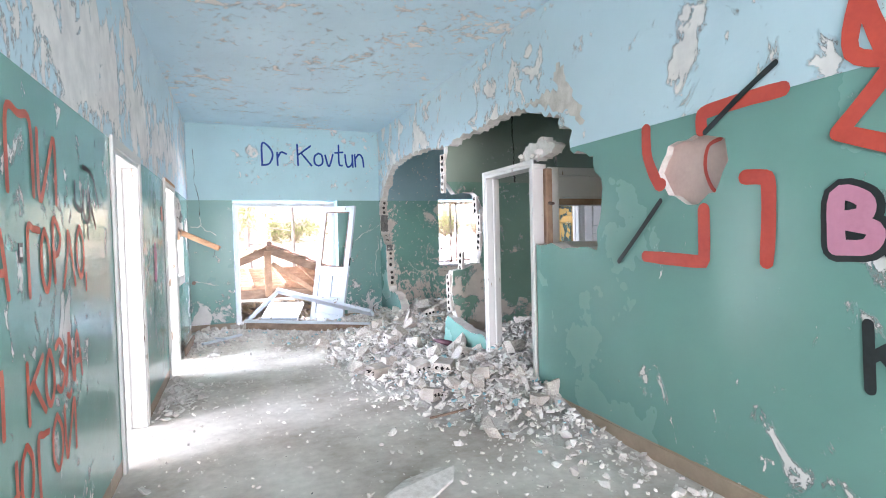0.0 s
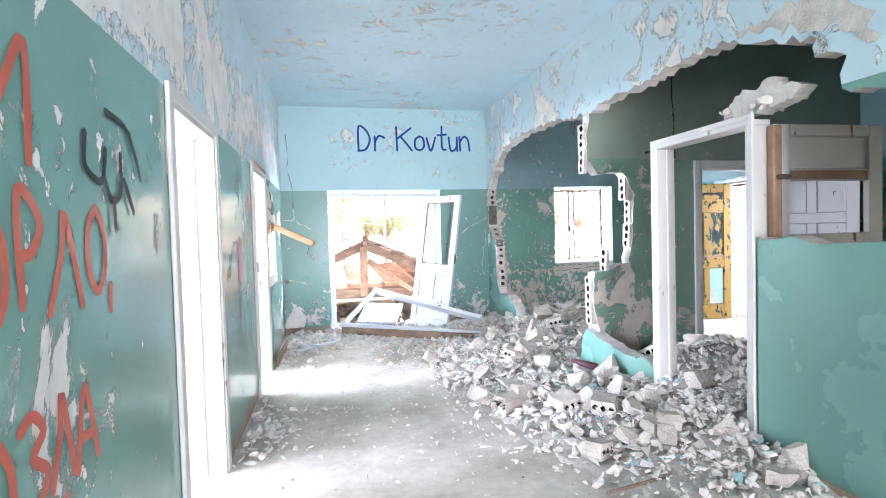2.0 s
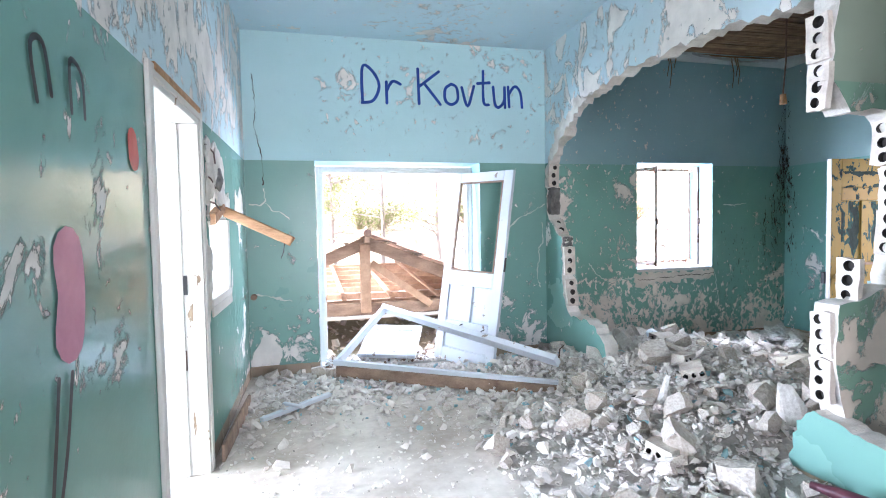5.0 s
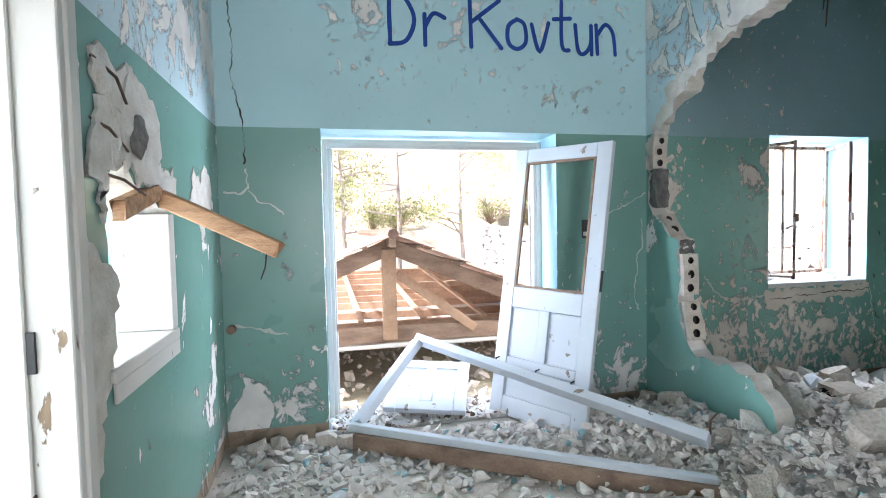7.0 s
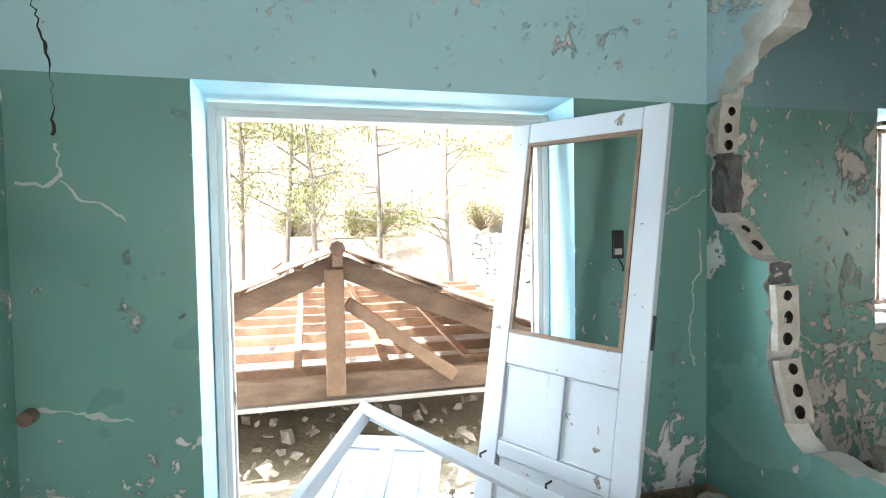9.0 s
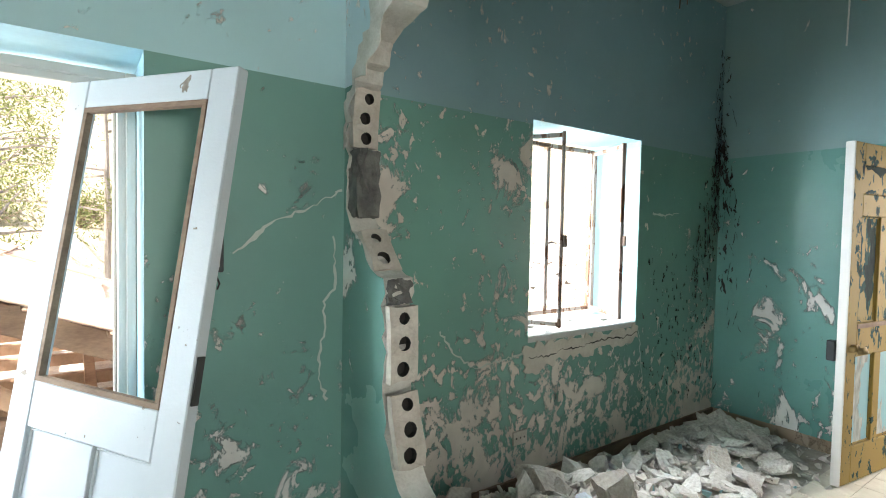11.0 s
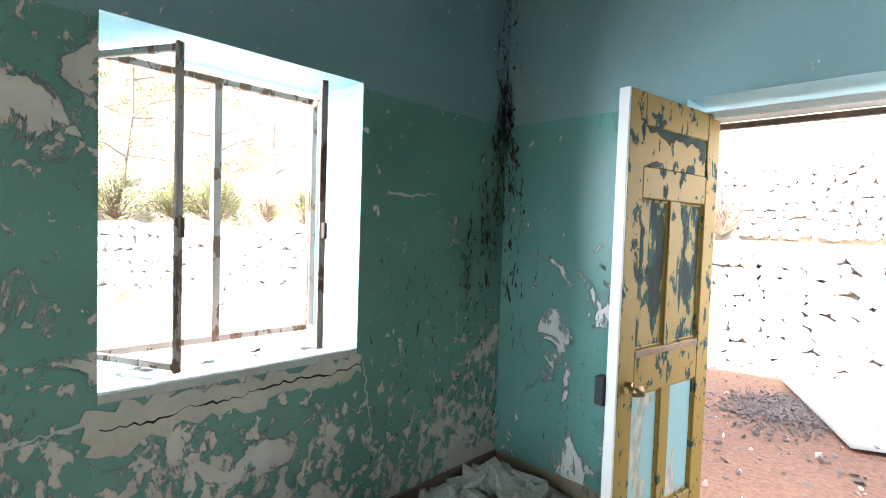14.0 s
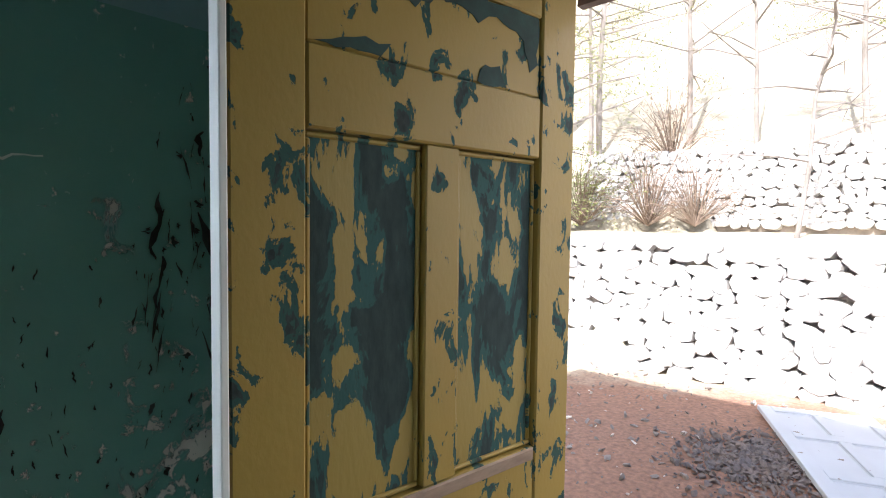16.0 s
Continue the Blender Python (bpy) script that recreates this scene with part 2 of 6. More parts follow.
M_FLAKED = plain("dark_green_undercoat", (0.016, 0.045, 0.038), (0.018, 0.026, 0.022), 0.92, 9.0)
M_LOWPANEL = worn_paint("pale_blue_door_panel", (0.24, 0.44, 0.48), (0.50, 0.50, 0.45), 0.47, 0.5, 4.0, (1.5, 1.5, 0.6), 0.004)
M_FLOOR = plain("dusty_concrete", (0.69, 0.63, 0.55), (0.36, 0.305, 0.245), 0.9, 1.7, bumpy=0.5, dist=0.008)
M_TILE = plain("cream_floor_tile", (0.66, 0.60, 0.48), (0.52, 0.46, 0.36), 0.5, 5.0, per_object=0.4, bumpy=0.1)
M_DUST = plain("plaster_dust", (0.64, 0.59, 0.52), (0.36, 0.32, 0.28), 0.95, 5.0, bumpy=0.8, dist=0.02)
M_STONE = plain("broken_plaster", (0.86, 0.81, 0.74), (0.50, 0.44, 0.38), 0.92, 6.0, island=0.55, bumpy=0.6, dist=0.006)
M_TEALBIT = plain("painted_plaster_chip", (0.40, 0.58, 0.60), (0.25, 0.42, 0.42), 0.7, 6.0, island=0.7)
M_BLOCK = plain("hollow_block", (0.74, 0.67, 0.58), (0.40, 0.34, 0.28), 0.92, 7.0, per_object=0.6, bumpy=0.7, dist=0.006)
# near black for the shade painted into block cores, the cracks and the mould
M_SHADE_MOULD = plain("core_shade_and_mould", (0.045, 0.038, 0.03), (0.02, 0.017, 0.015), 0.95, 8.0)
M_MORTAR = plain("grey_mortar", (0.20, 0.19, 0.17), (0.09, 0.085, 0.08), 0.95, 22.0, bumpy=0.9, dist=0.01)
M_EDGE = plain("broken_wall_edge", (0.70, 0.66, 0.60), (0.48, 0.44, 0.38), 0.95, 9.0, bumpy=0.9, dist=0.012)
M_BARE = plain("bared_damp_plaster", (0.66, 0.60, 0.52), (0.50, 0.44, 0.37), 0.95, 7.0, bumpy=0.7, dist=0.008)
M_IRON = plain("rusty_iron", (0.16, 0.09, 0.06), (0.07, 0.045, 0.035), 0.7, 12.0, metal=0.4)
M_STEEL = worn_paint("rusty_window_paint", (0.42, 0.31, 0.25), (0.26, 0.135, 0.08), 0.46, 0.6, 14.0, (1, 1, 0.4))
M_BLACK = plain("black_bakelite", (0.02, 0.02, 0.02), (0.01, 0.01, 0.01), 0.4, 10.0)
M_REED = plain("cane_lath", (0.34, 0.22, 0.12), (0.12, 0.07, 0.04), 0.85, 6.0, island=0.8)
M_GROUND, gn, gl, gb = material("needle_soil_and_dry_grass", 0.95)
gvec = tex_coord(gn, gl)
gn1, gn2 = noise_tex(gn, gl, gvec, 2.0, 6.0), noise_tex(gn, gl, gvec, 26.0, 4.0)
soil = mix_col(gn, gl, step_range(gn, gl, gn2, 0.3, 0.7), (0.36, 0.20, 0.13), (0.20, 0.115, 0.08))
grass = mix_col(gn, gl, step_range(gn, gl, gn2, 0.3, 0.7), (0.50, 0.45, 0.34), (0.36, 0.31, 0.22))
far = gn.new("ShaderNodeVectorMath")
far.operation = "DISTANCE"
gl.new(gvec, far.inputs[0])
far.inputs[1].default_value = (8.4, 9.0, -0.2)
reach = calc(gn, gl, "ADD", far.outputs["Value"], calc(gn, gl, "MULTIPLY", gn1, 1.6))
gl.new(mix_col(gn, gl, step_range(gn, gl, reach, 3.6, 4.4), soil, grass), gb.inputs["Base Color"])
bump(gn, gl, gb, calc(gn, gl, "MULTIPLY_ADD", gn2, 0.6, gn1), 0.9, 0.03)
M_CONC = plain("pale_concrete", (0.62, 0.60, 0.57), (0.45, 0.43, 0.40), 0.85, 3.0)
M_ROCK = plain("limestone", (0.74, 0.72, 0.68), (0.44, 0.42, 0.40), 0.95, 3.0, per_object=0.6, island=0.6, bumpy=0.8, dist=0.02)
M_BARK = plain("pine_bark", (0.32, 0.28, 0.25), (0.17, 0.15, 0.13), 0.95, 8.0, stretch=(1, 1, 0.3), bumpy=0.9, dist=0.02)
M_LEAF = plain("pine_foliage", (0.24, 0.25, 0.07), (0.11, 0.13, 0.04), 0.8, 1.5, island=0.7)
M_TWIG = plain("dry_twigs", (0.26, 0.19, 0.14), (0.14, 0.10, 0.07), 0.9, 4.0)
M_ROOFTILE = plain("clay_roof_tile", (0.52, 0.40, 0.32), (0.34, 0.22, 0.16), 0.85, 4.0, per_object=0.6, island=0.5)
M_RED = plain("red_spray_paint", (0.62, 0.085, 0.05), (0.50, 0.06, 0.04), 0.45, 5.0)
M_ORANGE = plain("orange_red_spray_paint", (0.60, 0.12, 0.06), (0.48, 0.09, 0.05), 0.45, 5.0)
M_NAVY = plain("dark_blue_spray_paint", (0.004, 0.055, 0.33), (0.003, 0.035, 0.22), 0.7, 5.0)
M_INK = plain("black_spray_paint", (0.012, 0.014, 0.014), (0.03, 0.035, 0.035), 0.5, 5.0)
M_PINK = plain("pink_spray_paint", (0.66, 0.28, 0.38), (0.55, 0.22, 0.3), 0.5, 5.0)
M_BRASS = plain("tarnished_brass", (0.36, 0.26, 0.12), (0.18, 0.12, 0.06), 0.4, 9.0, metal=0.9)


# ---- mesh helpers ----
def mesh_of(name, bm, mats, smooth=False):
    bmesh.ops.recalc_face_normals(bm, faces=bm.faces)
    me = bpy.data.meshes.new(name)
    bm.to_mesh(me)
    bm.free()
    for m in mats if isinstance(mats, (list, tuple)) else [mats]:
        me.materials.append(m)
    if smooth:
        for p in me.polygons:
            p.use_smooth = True
    return me


def part(name, bm, mat, parent=None, label="", smooth=False):
    ob = new(name, mesh_of(name, bm, mat, smooth))
    ob.parent = parent
    if label:
        tagged(ob, label)
    return ob


def holder(name, label, category, group="", kind="", at=(0, 0, 0)):
    ob = new(name)
    ob.location = at
    ob.empty_display_size = 0.1
    return tagged(ob, label, category, group, kind)


def box(bm, x0, x1, y0, y1, z0, z1, bevel=0.0, m=None):
    r = bmesh.ops.create_cube(bm, size=1.0)
    vs = r["verts"]
    for v in vs:
        v.co = Vector((x0 + (v.co.x + 0.5) * (x1 - x0), y0 + (v.co.y + 0.5) * (y1 - y0), z0 + (v.co.z + 0.5) * (z1 - z0)))
    if bevel:
        es = list({e for v in vs for e in v.link_edges})
        r = bmesh.ops.bevel(bm, geom=es, offset=bevel, segments=1, affect="EDGES")
        vs = list({v for f in r["faces"] for v in f.verts} | {v for v in vs if v.is_valid})
    if m is not None:
        bmesh.ops.transform(bm, matrix=m, verts=vs)
    return vs


def box_bm(*a, **k):
    bm = bmesh.new()
    box(bm, *a, **k)
    return bm


def beam(bm, p, q, w, h, up=(0, 0, 1), bevel=0.004, jag=0.0):
    """A timber from p to q, w wide and h high."""
    p, q = Vector(p), Vector(q)
    d = q - p
    x = d.normalized()
    y = Vector(up).cross(x).normalized()
    z = x.cross(y)
    m = Matrix((x, y, z)).transposed().to_4x4()
    m.translation = p
    vs = box(bm, 0, d.length, -w / 2, w / 2, -h / 2, h / 2, bevel)
    if jag:
        for v in vs:
            if v.co.x > d.length - 0.02:
                v.co.x += random.uniform(-jag, jag)
    bmesh.ops.transform(bm, matrix=m, verts=vs)
    return vs


def beam_bm(*a, **k):
    bm = bmesh.new()
    beam(bm, *a, **k)
    return bm


def tube(bm, pts, r0, r1=None, sides=6):
    """A round rod through pts, tapering from r0 to r1."""
    r1 = r0 if r1 is None else r1
    pts = [Vector(p) for p in pts]
    rings = []
    for i, p in enumerate(pts):
        d = (pts[min(i + 1, len(pts) - 1)] - pts[max(i - 1, 0)]).normalized()
        a = d.orthogonal().normalized()
        b = d.cross(a)
        r = r0 + (r1 - r0) * i / max(len(pts) - 1, 1)
        rings.append([bm.verts.new(p + r * (math.cos(2 * math.pi * k / sides) * a + math.sin(2 * math.pi * k / sides) * b)) for k in range(sides)])
    for u, v in zip(rings, rings[1:]):
        for k in range(sides):
            bm.faces.new((u[k], u[(k + 1) % sides], v[(k + 1) % sides], v[k]))
    bm.faces.new(rings[0][::-1])
    bm.faces.new(rings[-1])


def tube_bm(*a, **k):
    bm = bmesh.new()
    tube(bm, *a, **k)
    return bm


def ragged(pts, step=0.06, amp=0.025, rng=None):
    """A broken edge through a few corner points."""
    rng = rng or random.Random(4)
    out = []
    for a, b in zip(pts, pts[1:]):
        a, b = Vector(a), Vector(b)
        k = max(1, int((b - a).length / step))
        nrm = Vector((-(b - a).y, (b - a).x)).normalized() if (b - a).length > 1e-6 else Vector((0, 0))
        for i in range(k):
            off = 0 if i == 0 else rng.uniform(-amp, amp)
            out.append(a + (b - a) * ((i + (0 if i == 0 else rng.uniform(-0.3, 0.3))) / k) + nrm * off)
    out.append(Vector(pts[-1]))
    return out


def slab(name, outline, holes, place, depth, mats, parent=None):
    """A flat body with openings: outline and holes in (u, v), place(u, v, d) gives the point at depth d. mats: face, far face, edges."""
    loops = [[Vector((p[0], p[1], 0)) for p in lp] for lp in [outline, *holes]]
    tris = tessellate_polygon(loops)
    flat = [p for lp in loops for p in lp]
    k = len(flat)
    verts = [place(p.x, p.y, 0) for p in flat] + [place(p.x, p.y, depth) for p in flat]
    faces = [tuple(t) for t in tris] + [tuple(i + k for i in reversed(t)) for t in tris]
    mi = [0] * len(tris) + [1] * len(tris)
    s = 0
    for lp in loops:
        c = len(lp)
        for i in range(c):
            a, b = s + i, s + (i + 1) % c
            faces.append((a, b, b + k, a + k))
            mi.append(2)
        s += c
    me = bpy.data.meshes.new(name)
    me.from_pydata(verts, [], faces)
    for m in mats:
        me.materials.append(m)
    for p, i in zip(me.polygons, mi):
        p.material_index = i
    bm = bmesh.new()
    bm.from_mesh(me)
    bmesh.ops.recalc_face_normals(bm, faces=bm.faces)
    bm.to_mesh(me)
    bm.free()
    ob = new(name, me)
    ob.parent = parent
    return ob


def rect(u0, u1, v0, v1):
    return [(u0, v0), (u1, v0), (u1, v1), (u0, v1)]


# ---- structure ----
def along_y(x, way):
    return lambda u, v, d: (x + way * d, u, v)


def along_x(y, way):
    return lambda u, v, d: (u, y + way * d, v)


def level(z, way):
    return lambda u, v, d: (u, v, z + way * d)


def setting(ob, label, category):
    return tagged(ob, label, category, kind="structure")


rng = random.Random(11)

floor = setting(slab("floor", rect(-5.0, XD + TD, Y0 - 0.2, YB + TB), [], level(0, -1), 0.14, [M_FLOOR] * 3), "dusty cracked concrete floor strewn with grit", "floor")

# left wall: two doorways and a broken-out hatch
hatch = [(8.50, 0.99), (9.12, 0.99), (9.14, 1.50)] + ragged([(9.14, 1.50), (8.95, 1.56), (8.75, 1.60), (8.62, 1.66), (8.48, 1.60), (8.50, 1.4)], 0.05, 0.02, rng)
wall_left = setting(slab("wall_left", rect(Y0, YB, -0.06, HC), [rect(4.97, 5.87, -0.03, 2.07), rect(7.36, 8.28, -0.03, 2.09), hatch], along_y(0, -1), TL,
                         [M_LEFT, M_WHITEWASH, M_EDGE]), "corridor wall in green gloss paint with flaking blue limewash above", "wall")

# breached wall between the corridor and the rooms
top = [(4.25, 1.31), (4.20, 1.60), (4.18, 1.75), (4.26, 1.87), (4.28, 1.99), (4.50, 2.04), (4.555, 2.14), (4.52, 2.22), (4.685, 2.265), (4.673, 2.36), (5.04, 2.47), (5.21, 2.55), (5.66, 2.59), (6.19, 2.55), (6.49, 2.58),
       (6.73, 2.56), (7.0, 2.52), (7.75, 2.61), (8.64, 2.66), (9.37, 2.60), (9.57, 2.557), (9.74, 2.495), (9.79, 2.32), (10.04, 2.256), (10.19, 2.03), (10.20, 1.65), (10.17, 1.52), (10.045, 1.43), (9.965, 1.327), (9.86, 1.297),
       (9.835, 0.70), (9.667, 0.497), (9.36, 0.516), (9.2, 0.47), (9.06, 0.35), (8.99, 0.21), (8.9, 0.0)]
low = [(7.24, 0.0), (7.23, 0.12), (7.19, 0.36), (7.09, 0.447), (6.90, 0.40), (6.756, 0.385), (6.52, 0.36), (6.35, 0.345), (6.20, 0.37), (6.10, 0.36), (6.02, 0.30)]
edge = ragged(top, 0.045, 0.024, rng)
stub = ragged(low, 0.035, 0.014, rng)
outline = [(Y0, 0), (5.05, 0), (5.05, 1.35)] + ragged([(5.05, 1.35), (4.25, 1.31)], 0.08, 0.02, rng)[1:-1] + [(p.x, p.y) for p in edge] + [(YB, 0), (YB, HC), (Y0, HC)]
niche = ragged([(3.67, 1.79), (3.59, 1.65), (3.42, 1.58), (3.27, 1.64), (3.19, 1.80), (3.21, 1.92), (3.40, 1.97), (3.59, 1.94), (3.67, 1.79)], 0.05, 0.014, rng)[:-1]
wall_right = setting(slab("wall_right", outline, [[(p.x, p.y) for p in niche]], along_y(WR, 1), TW, [M_RIGHT, M_PART, M_EDGE]),
                     "green and blue corridor wall with a great ragged breach", "wall")
stub_wall = setting(slab("wall_stub", [(6.02, 0.0)] + [(7.24, 0.0)] + [(p.x, p.y) for p in stub][1:], [], along_y(WR, 1), TW, [M_RIGHT, M_PART, M_EDGE]),
                    "low broken remnant of the turquoise corridor wall", "wall")
setting(part("niche_back", box_bm(WR + 0.05, WR + 0.06, 3.13, 3.72, 1.52, 2.02), M_PINKPLASTER := plain("pink_gypsum", (0.66, 0.48, 0.42), (0.55, 0.38, 0.33), 0.85, 5.0), None),
        "pink gypsum core bared in a hole in the wall", "wall")

# outer back wall with the doorway and the room's window
wall_back = setting(slab("wall_back", rect(-5.0, XD + TD, -0.06, HC + 0.2), [rect(0.65, 2.345, -0.03, 2.09), rect(4.235, 5.262, 0.885, 2.115), rect(-2.6, -1.25, 0.9, 2.1)],
                         along_x(YB, 1), TB, [M_BACK, M_RENDER, M_BLUEREVEAL]), "outer wall in green and blue flaking paint, with cracks", "wall")
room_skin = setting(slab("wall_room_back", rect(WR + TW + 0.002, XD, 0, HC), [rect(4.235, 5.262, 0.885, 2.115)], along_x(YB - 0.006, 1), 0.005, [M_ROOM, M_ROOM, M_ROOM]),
                    "damp green room wall, its upper paint darkened for shade, plaster bared low down", "wall")
# the second opening is unseen, added to let light into the side room
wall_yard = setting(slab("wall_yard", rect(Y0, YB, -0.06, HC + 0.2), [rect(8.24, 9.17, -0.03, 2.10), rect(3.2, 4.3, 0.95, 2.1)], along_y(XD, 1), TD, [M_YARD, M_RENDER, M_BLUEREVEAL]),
                    "green room wall blackened by mould, its upper paint darkened for shade, with a doorway", "wall")
# partition between the rooms, broken off where it met the corridor
pe = [(3.2, 3.28), (3.11, 2.51), (3.07, 2.10), (3.19, 1.945), (3.449, 1.96), (3.585, 1.75), (3.55, 1.45), (3.515, 1.08), (3.14, 1.0), (3.12, 0.74), (3.2, 0.39), (3.26, 0.0)]
pedge = ragged(pe, 0.06, 0.015, rng)
pout = [(p.x, p.y) for p in pedge] + [(4.28, 0), (4.28, 2.05), (5.06, 2.05), (5.06, 0), (XD, 0), (XD, 3.28)]
partition = setting(slab("wall_partition", pout, [], along_x(YP, 1), TW, [M_PART, M_ROOM, M_EDGE]), "green partition with shade put into its paint, broken off at the corridor end", "wall")
wall_near = setting(part("wall_near_room", box_bm(WR + TW + 0.003, XD, 2.6, 2.73, 0, HC), M_PART), "green wall closing the side room, with shade put into its paint", "wall")
# unseen end wall, its doorway added so that fill light comes from behind
endw = setting(slab("wall_end", rect(-TL, WR + TW, -0.06, HC), [rect(0.5, 2.7, -0.03, 2.5)], along_x(Y0, -1), 0.2, [M_WHITEWASH] * 3), "unseen pale wall added behind the start, its wide doorway letting in fill light", "wall")
# unseen far wall with openings added for the two lamps
setting(slab("wall_left_room_far", rect(Y0, YB + TB, 0, HC), [rect(2.6, 5.6, 0.8, 2.4), rect(7.4, 9.9, 0.8, 2.4)], along_y(-5.0, -1), 0.25, [M_WHITEWASH] * 3), "unseen whitewashed wall added to the side rooms, with wide openings for the lamps", "wall")
# unseen ceiling, added to keep direct sun from reaching the corridor floor
setting(slab("ceiling_left_rooms", rect(-5.0, -TL - 0.002, 1.4, YB), [], level(HC, 1), 0.1, [M_WHITEWASH] * 3), "unseen whitewashed ceiling added over the side rooms to keep the sun out", "ceiling")
setting(part("wall_left_room_cross", box_bm(-5.0, -TL - 0.002, 6.6, 6.74, 0, HC), M_WHITEWASH), "whitewashed cross wall between the side rooms", "wall")
setting(part("wall_left_room_near", box_bm(-5.0, -TL - 0.002, 1.4, 1.55, 0, HC), M_WHITEWASH), "whitewashed cross wall between the side rooms", "wall")

ceiling = setting(slab("ceiling", rect(-TL, WR + TW, Y0 - 0.2, YB), [], level(HC, 1), 0.16, [M_CEIL] * 3), "pale blue ceiling with curling flakes of paint", "ceiling")
gap = ragged([(4.30, 8.0), (4.33, 9.3), (4.40, 9.93), (5.05, 10.04), (5.7, 10.13), (6.0, 10.02), (6.15, 9.65), (6.2, 7.7), (5.2, 7.45), (4.30, 8.0)], 0.12, 0.04, rng)[:-1]
gap2 = ragged([(3.5, 5.0), (3.45, 6.3), (4.6, 6.6), (5.6, 6.1), (5.4, 4.6), (4.2, 4.4), (3.5, 5.0)], 0.12, 0.05, rng)[:-1]
ceiling_rooms = setting(slab("ceiling_rooms", rect(WR + TW, XD, 2.6, YB - 0.006), [[(p.x, p.y) for p in gap], [(p.x, p.y) for p in gap2]], level(HC - 0.02, 1), 0.03, [M_ROOMCEIL] * 3),
                        "grey ceiling plaster fallen away from cane lath", "ceiling")
bm = bmesh.new()
for i in range(330):
    y = 4.3 + 5.75 * i / 330 + rng.uniform(-0.01, 0.01)
    x0 = 3.4 if y < 7 else 4.25
    sag = rng.uniform(0, 0.02)
    tube(bm, [(x0, y, HC + 0.03 - sag), (rng.uniform(4.8, 5.6), y + rng.uniform(-0.03, 0.03), HC + 0.035 - sag * rng.uniform(0, 2)), (XD, y + rng.uniform(-0.02, 0.02), HC + 0.03)], 0.011, 0.009, 5)
me = mesh_of("cane_lath", bm, M_REED)
tagged(new("cane_lath", me), "brown cane lath bared in the ceiling", "cane lath", kind="stuff")
# unseen boards over all rooms, added to block sun and sky from above
setting(part("roof_boards", box_bm(-5.2, XD + TD + 0.25, Y0 - 0.2, YB + TB + 0.2, HC + 0.2, HC + 0.26), M_OLDWOOD), "dark boards added over the ceilings to block sun and sky", "roof")

# ---- outside ----
WALL_Y, WALL_X = (-60, 6.3, 9.5, 12.2, 15.2, 18.2, 21.4, 24.0, 26.0, 27.0), (11.3, 11.35, 11.6, 11.3, 10.6, 8.3, 5.2, 1.0, -4.0, -60.0)


def ground_height(x, y):
    d = x - float(np.interp(y, WALL_Y, WALL_X)) - 0.3
    if d < 0:
        return -0.15
    return 1.30 + 0.03 * min(d, 5) + (1.35 + 0.5 * max(0.0, d - 7.5) if d > 5 else 0)


bm = bmesh.new()
N = 150
grid = {}
for i in range(N + 1):
    for j in range(N + 1):
        u, v = 2 * i / N - 1, 2 * j / N - 1
        x, y = 8 + 40 * u + 260 * u ** 5, 12 + 40 * v + 260 * v ** 5
        grid[i, j] = bm.verts.new((x, y, min(ground_height(x, y), 22.0) + 0.05 * noise.noise((x * 0.7, y * 0.7, 0)) - 0.05))
for i in range(N):
    for j in range(N):
        bm.faces.new((grid[i, j], grid[i + 1, j], grid[i + 1, j + 1], grid[i, j + 1]))
setting(part("ground", bm, M_GROUND, smooth=True), "reddish soil strewn with pine needles, rising in terraces", "ground")

# ---- doorways and windows of the setting ----
def door_lining(name, label, place, width, height, depth, face=0.075, mat=None):
    """A painted timber lining: two jambs, a head and mouldings on the room side. place maps (u along the wall, d into the wall, z)."""
    mat = mat or M_WHITE
    h = holder(name, label, "door frame", kind="structure")
    t = 0.035
    for nm, a, b in (("jamb", (0, -0.012, 0.0), (t, depth, height - t)), ("jamb", (width - t, -0.012, 0.0), (width, depth, height - t)), ("head", (0, -0.012, height - t), (width, depth, height)),
                     ("moulding", (-face, -0.022, 0.0), (0.006, -0.001, height + face)), ("moulding", (width - 0.006, -0.022, 0.0), (width + face, -0.001, height + face)),
                     ("moulding", (0.006, -0.022, height - 0.006), (width - 0.006, -0.001, height + face)),
                     ("door_stop", (t, depth * 0.45, 0.0), (t + 0.014, depth * 0.62, height - t)), ("door_stop", (width - t - 0.014, depth * 0.45, 0.0), (width - t, depth * 0.62, height - t))):
        bm = box_bm(a[0], b[0], a[1], b[1], a[2], b[2], bevel=0.004)
        for v in bm.verts:
            v.co = Vector(place(v.co.x, v.co.y, v.co.z))
        part(nm, bm, mat, h)
    return h


def corridor_left(y):
    return lambda u, d, z: (-d, y + u, z)


door_1 = door_lining("door_1", "white painted door lining in the corridor wall", corridor_left(4.99), 0.86, 2.05, TL, 0.06)
door_2 = door_lining("door_2", "white door lining with bared timber along the head", corridor_left(7.38), 0.88, 2.07, TL, 0.05)
part("strike_plate", box_bm(-0.10, -0.075, 8.215, 8.224, 1.06, 1.17), M_BLACK, door_2, "black strike plate")
part("hinge", box_bm(-0.11, -0.09, 8.213, 8.224, 0.62, 0.74, bevel=0.003), M_IRON, door_2, "rusty hinge")
part("bare_head", beam_bm((0.014, 7.40, 2.112), (0.014, 8.24, 2.112), 0.03, 0.035, bevel=0.006), M_BROKEN, door_2, "split bare timber")

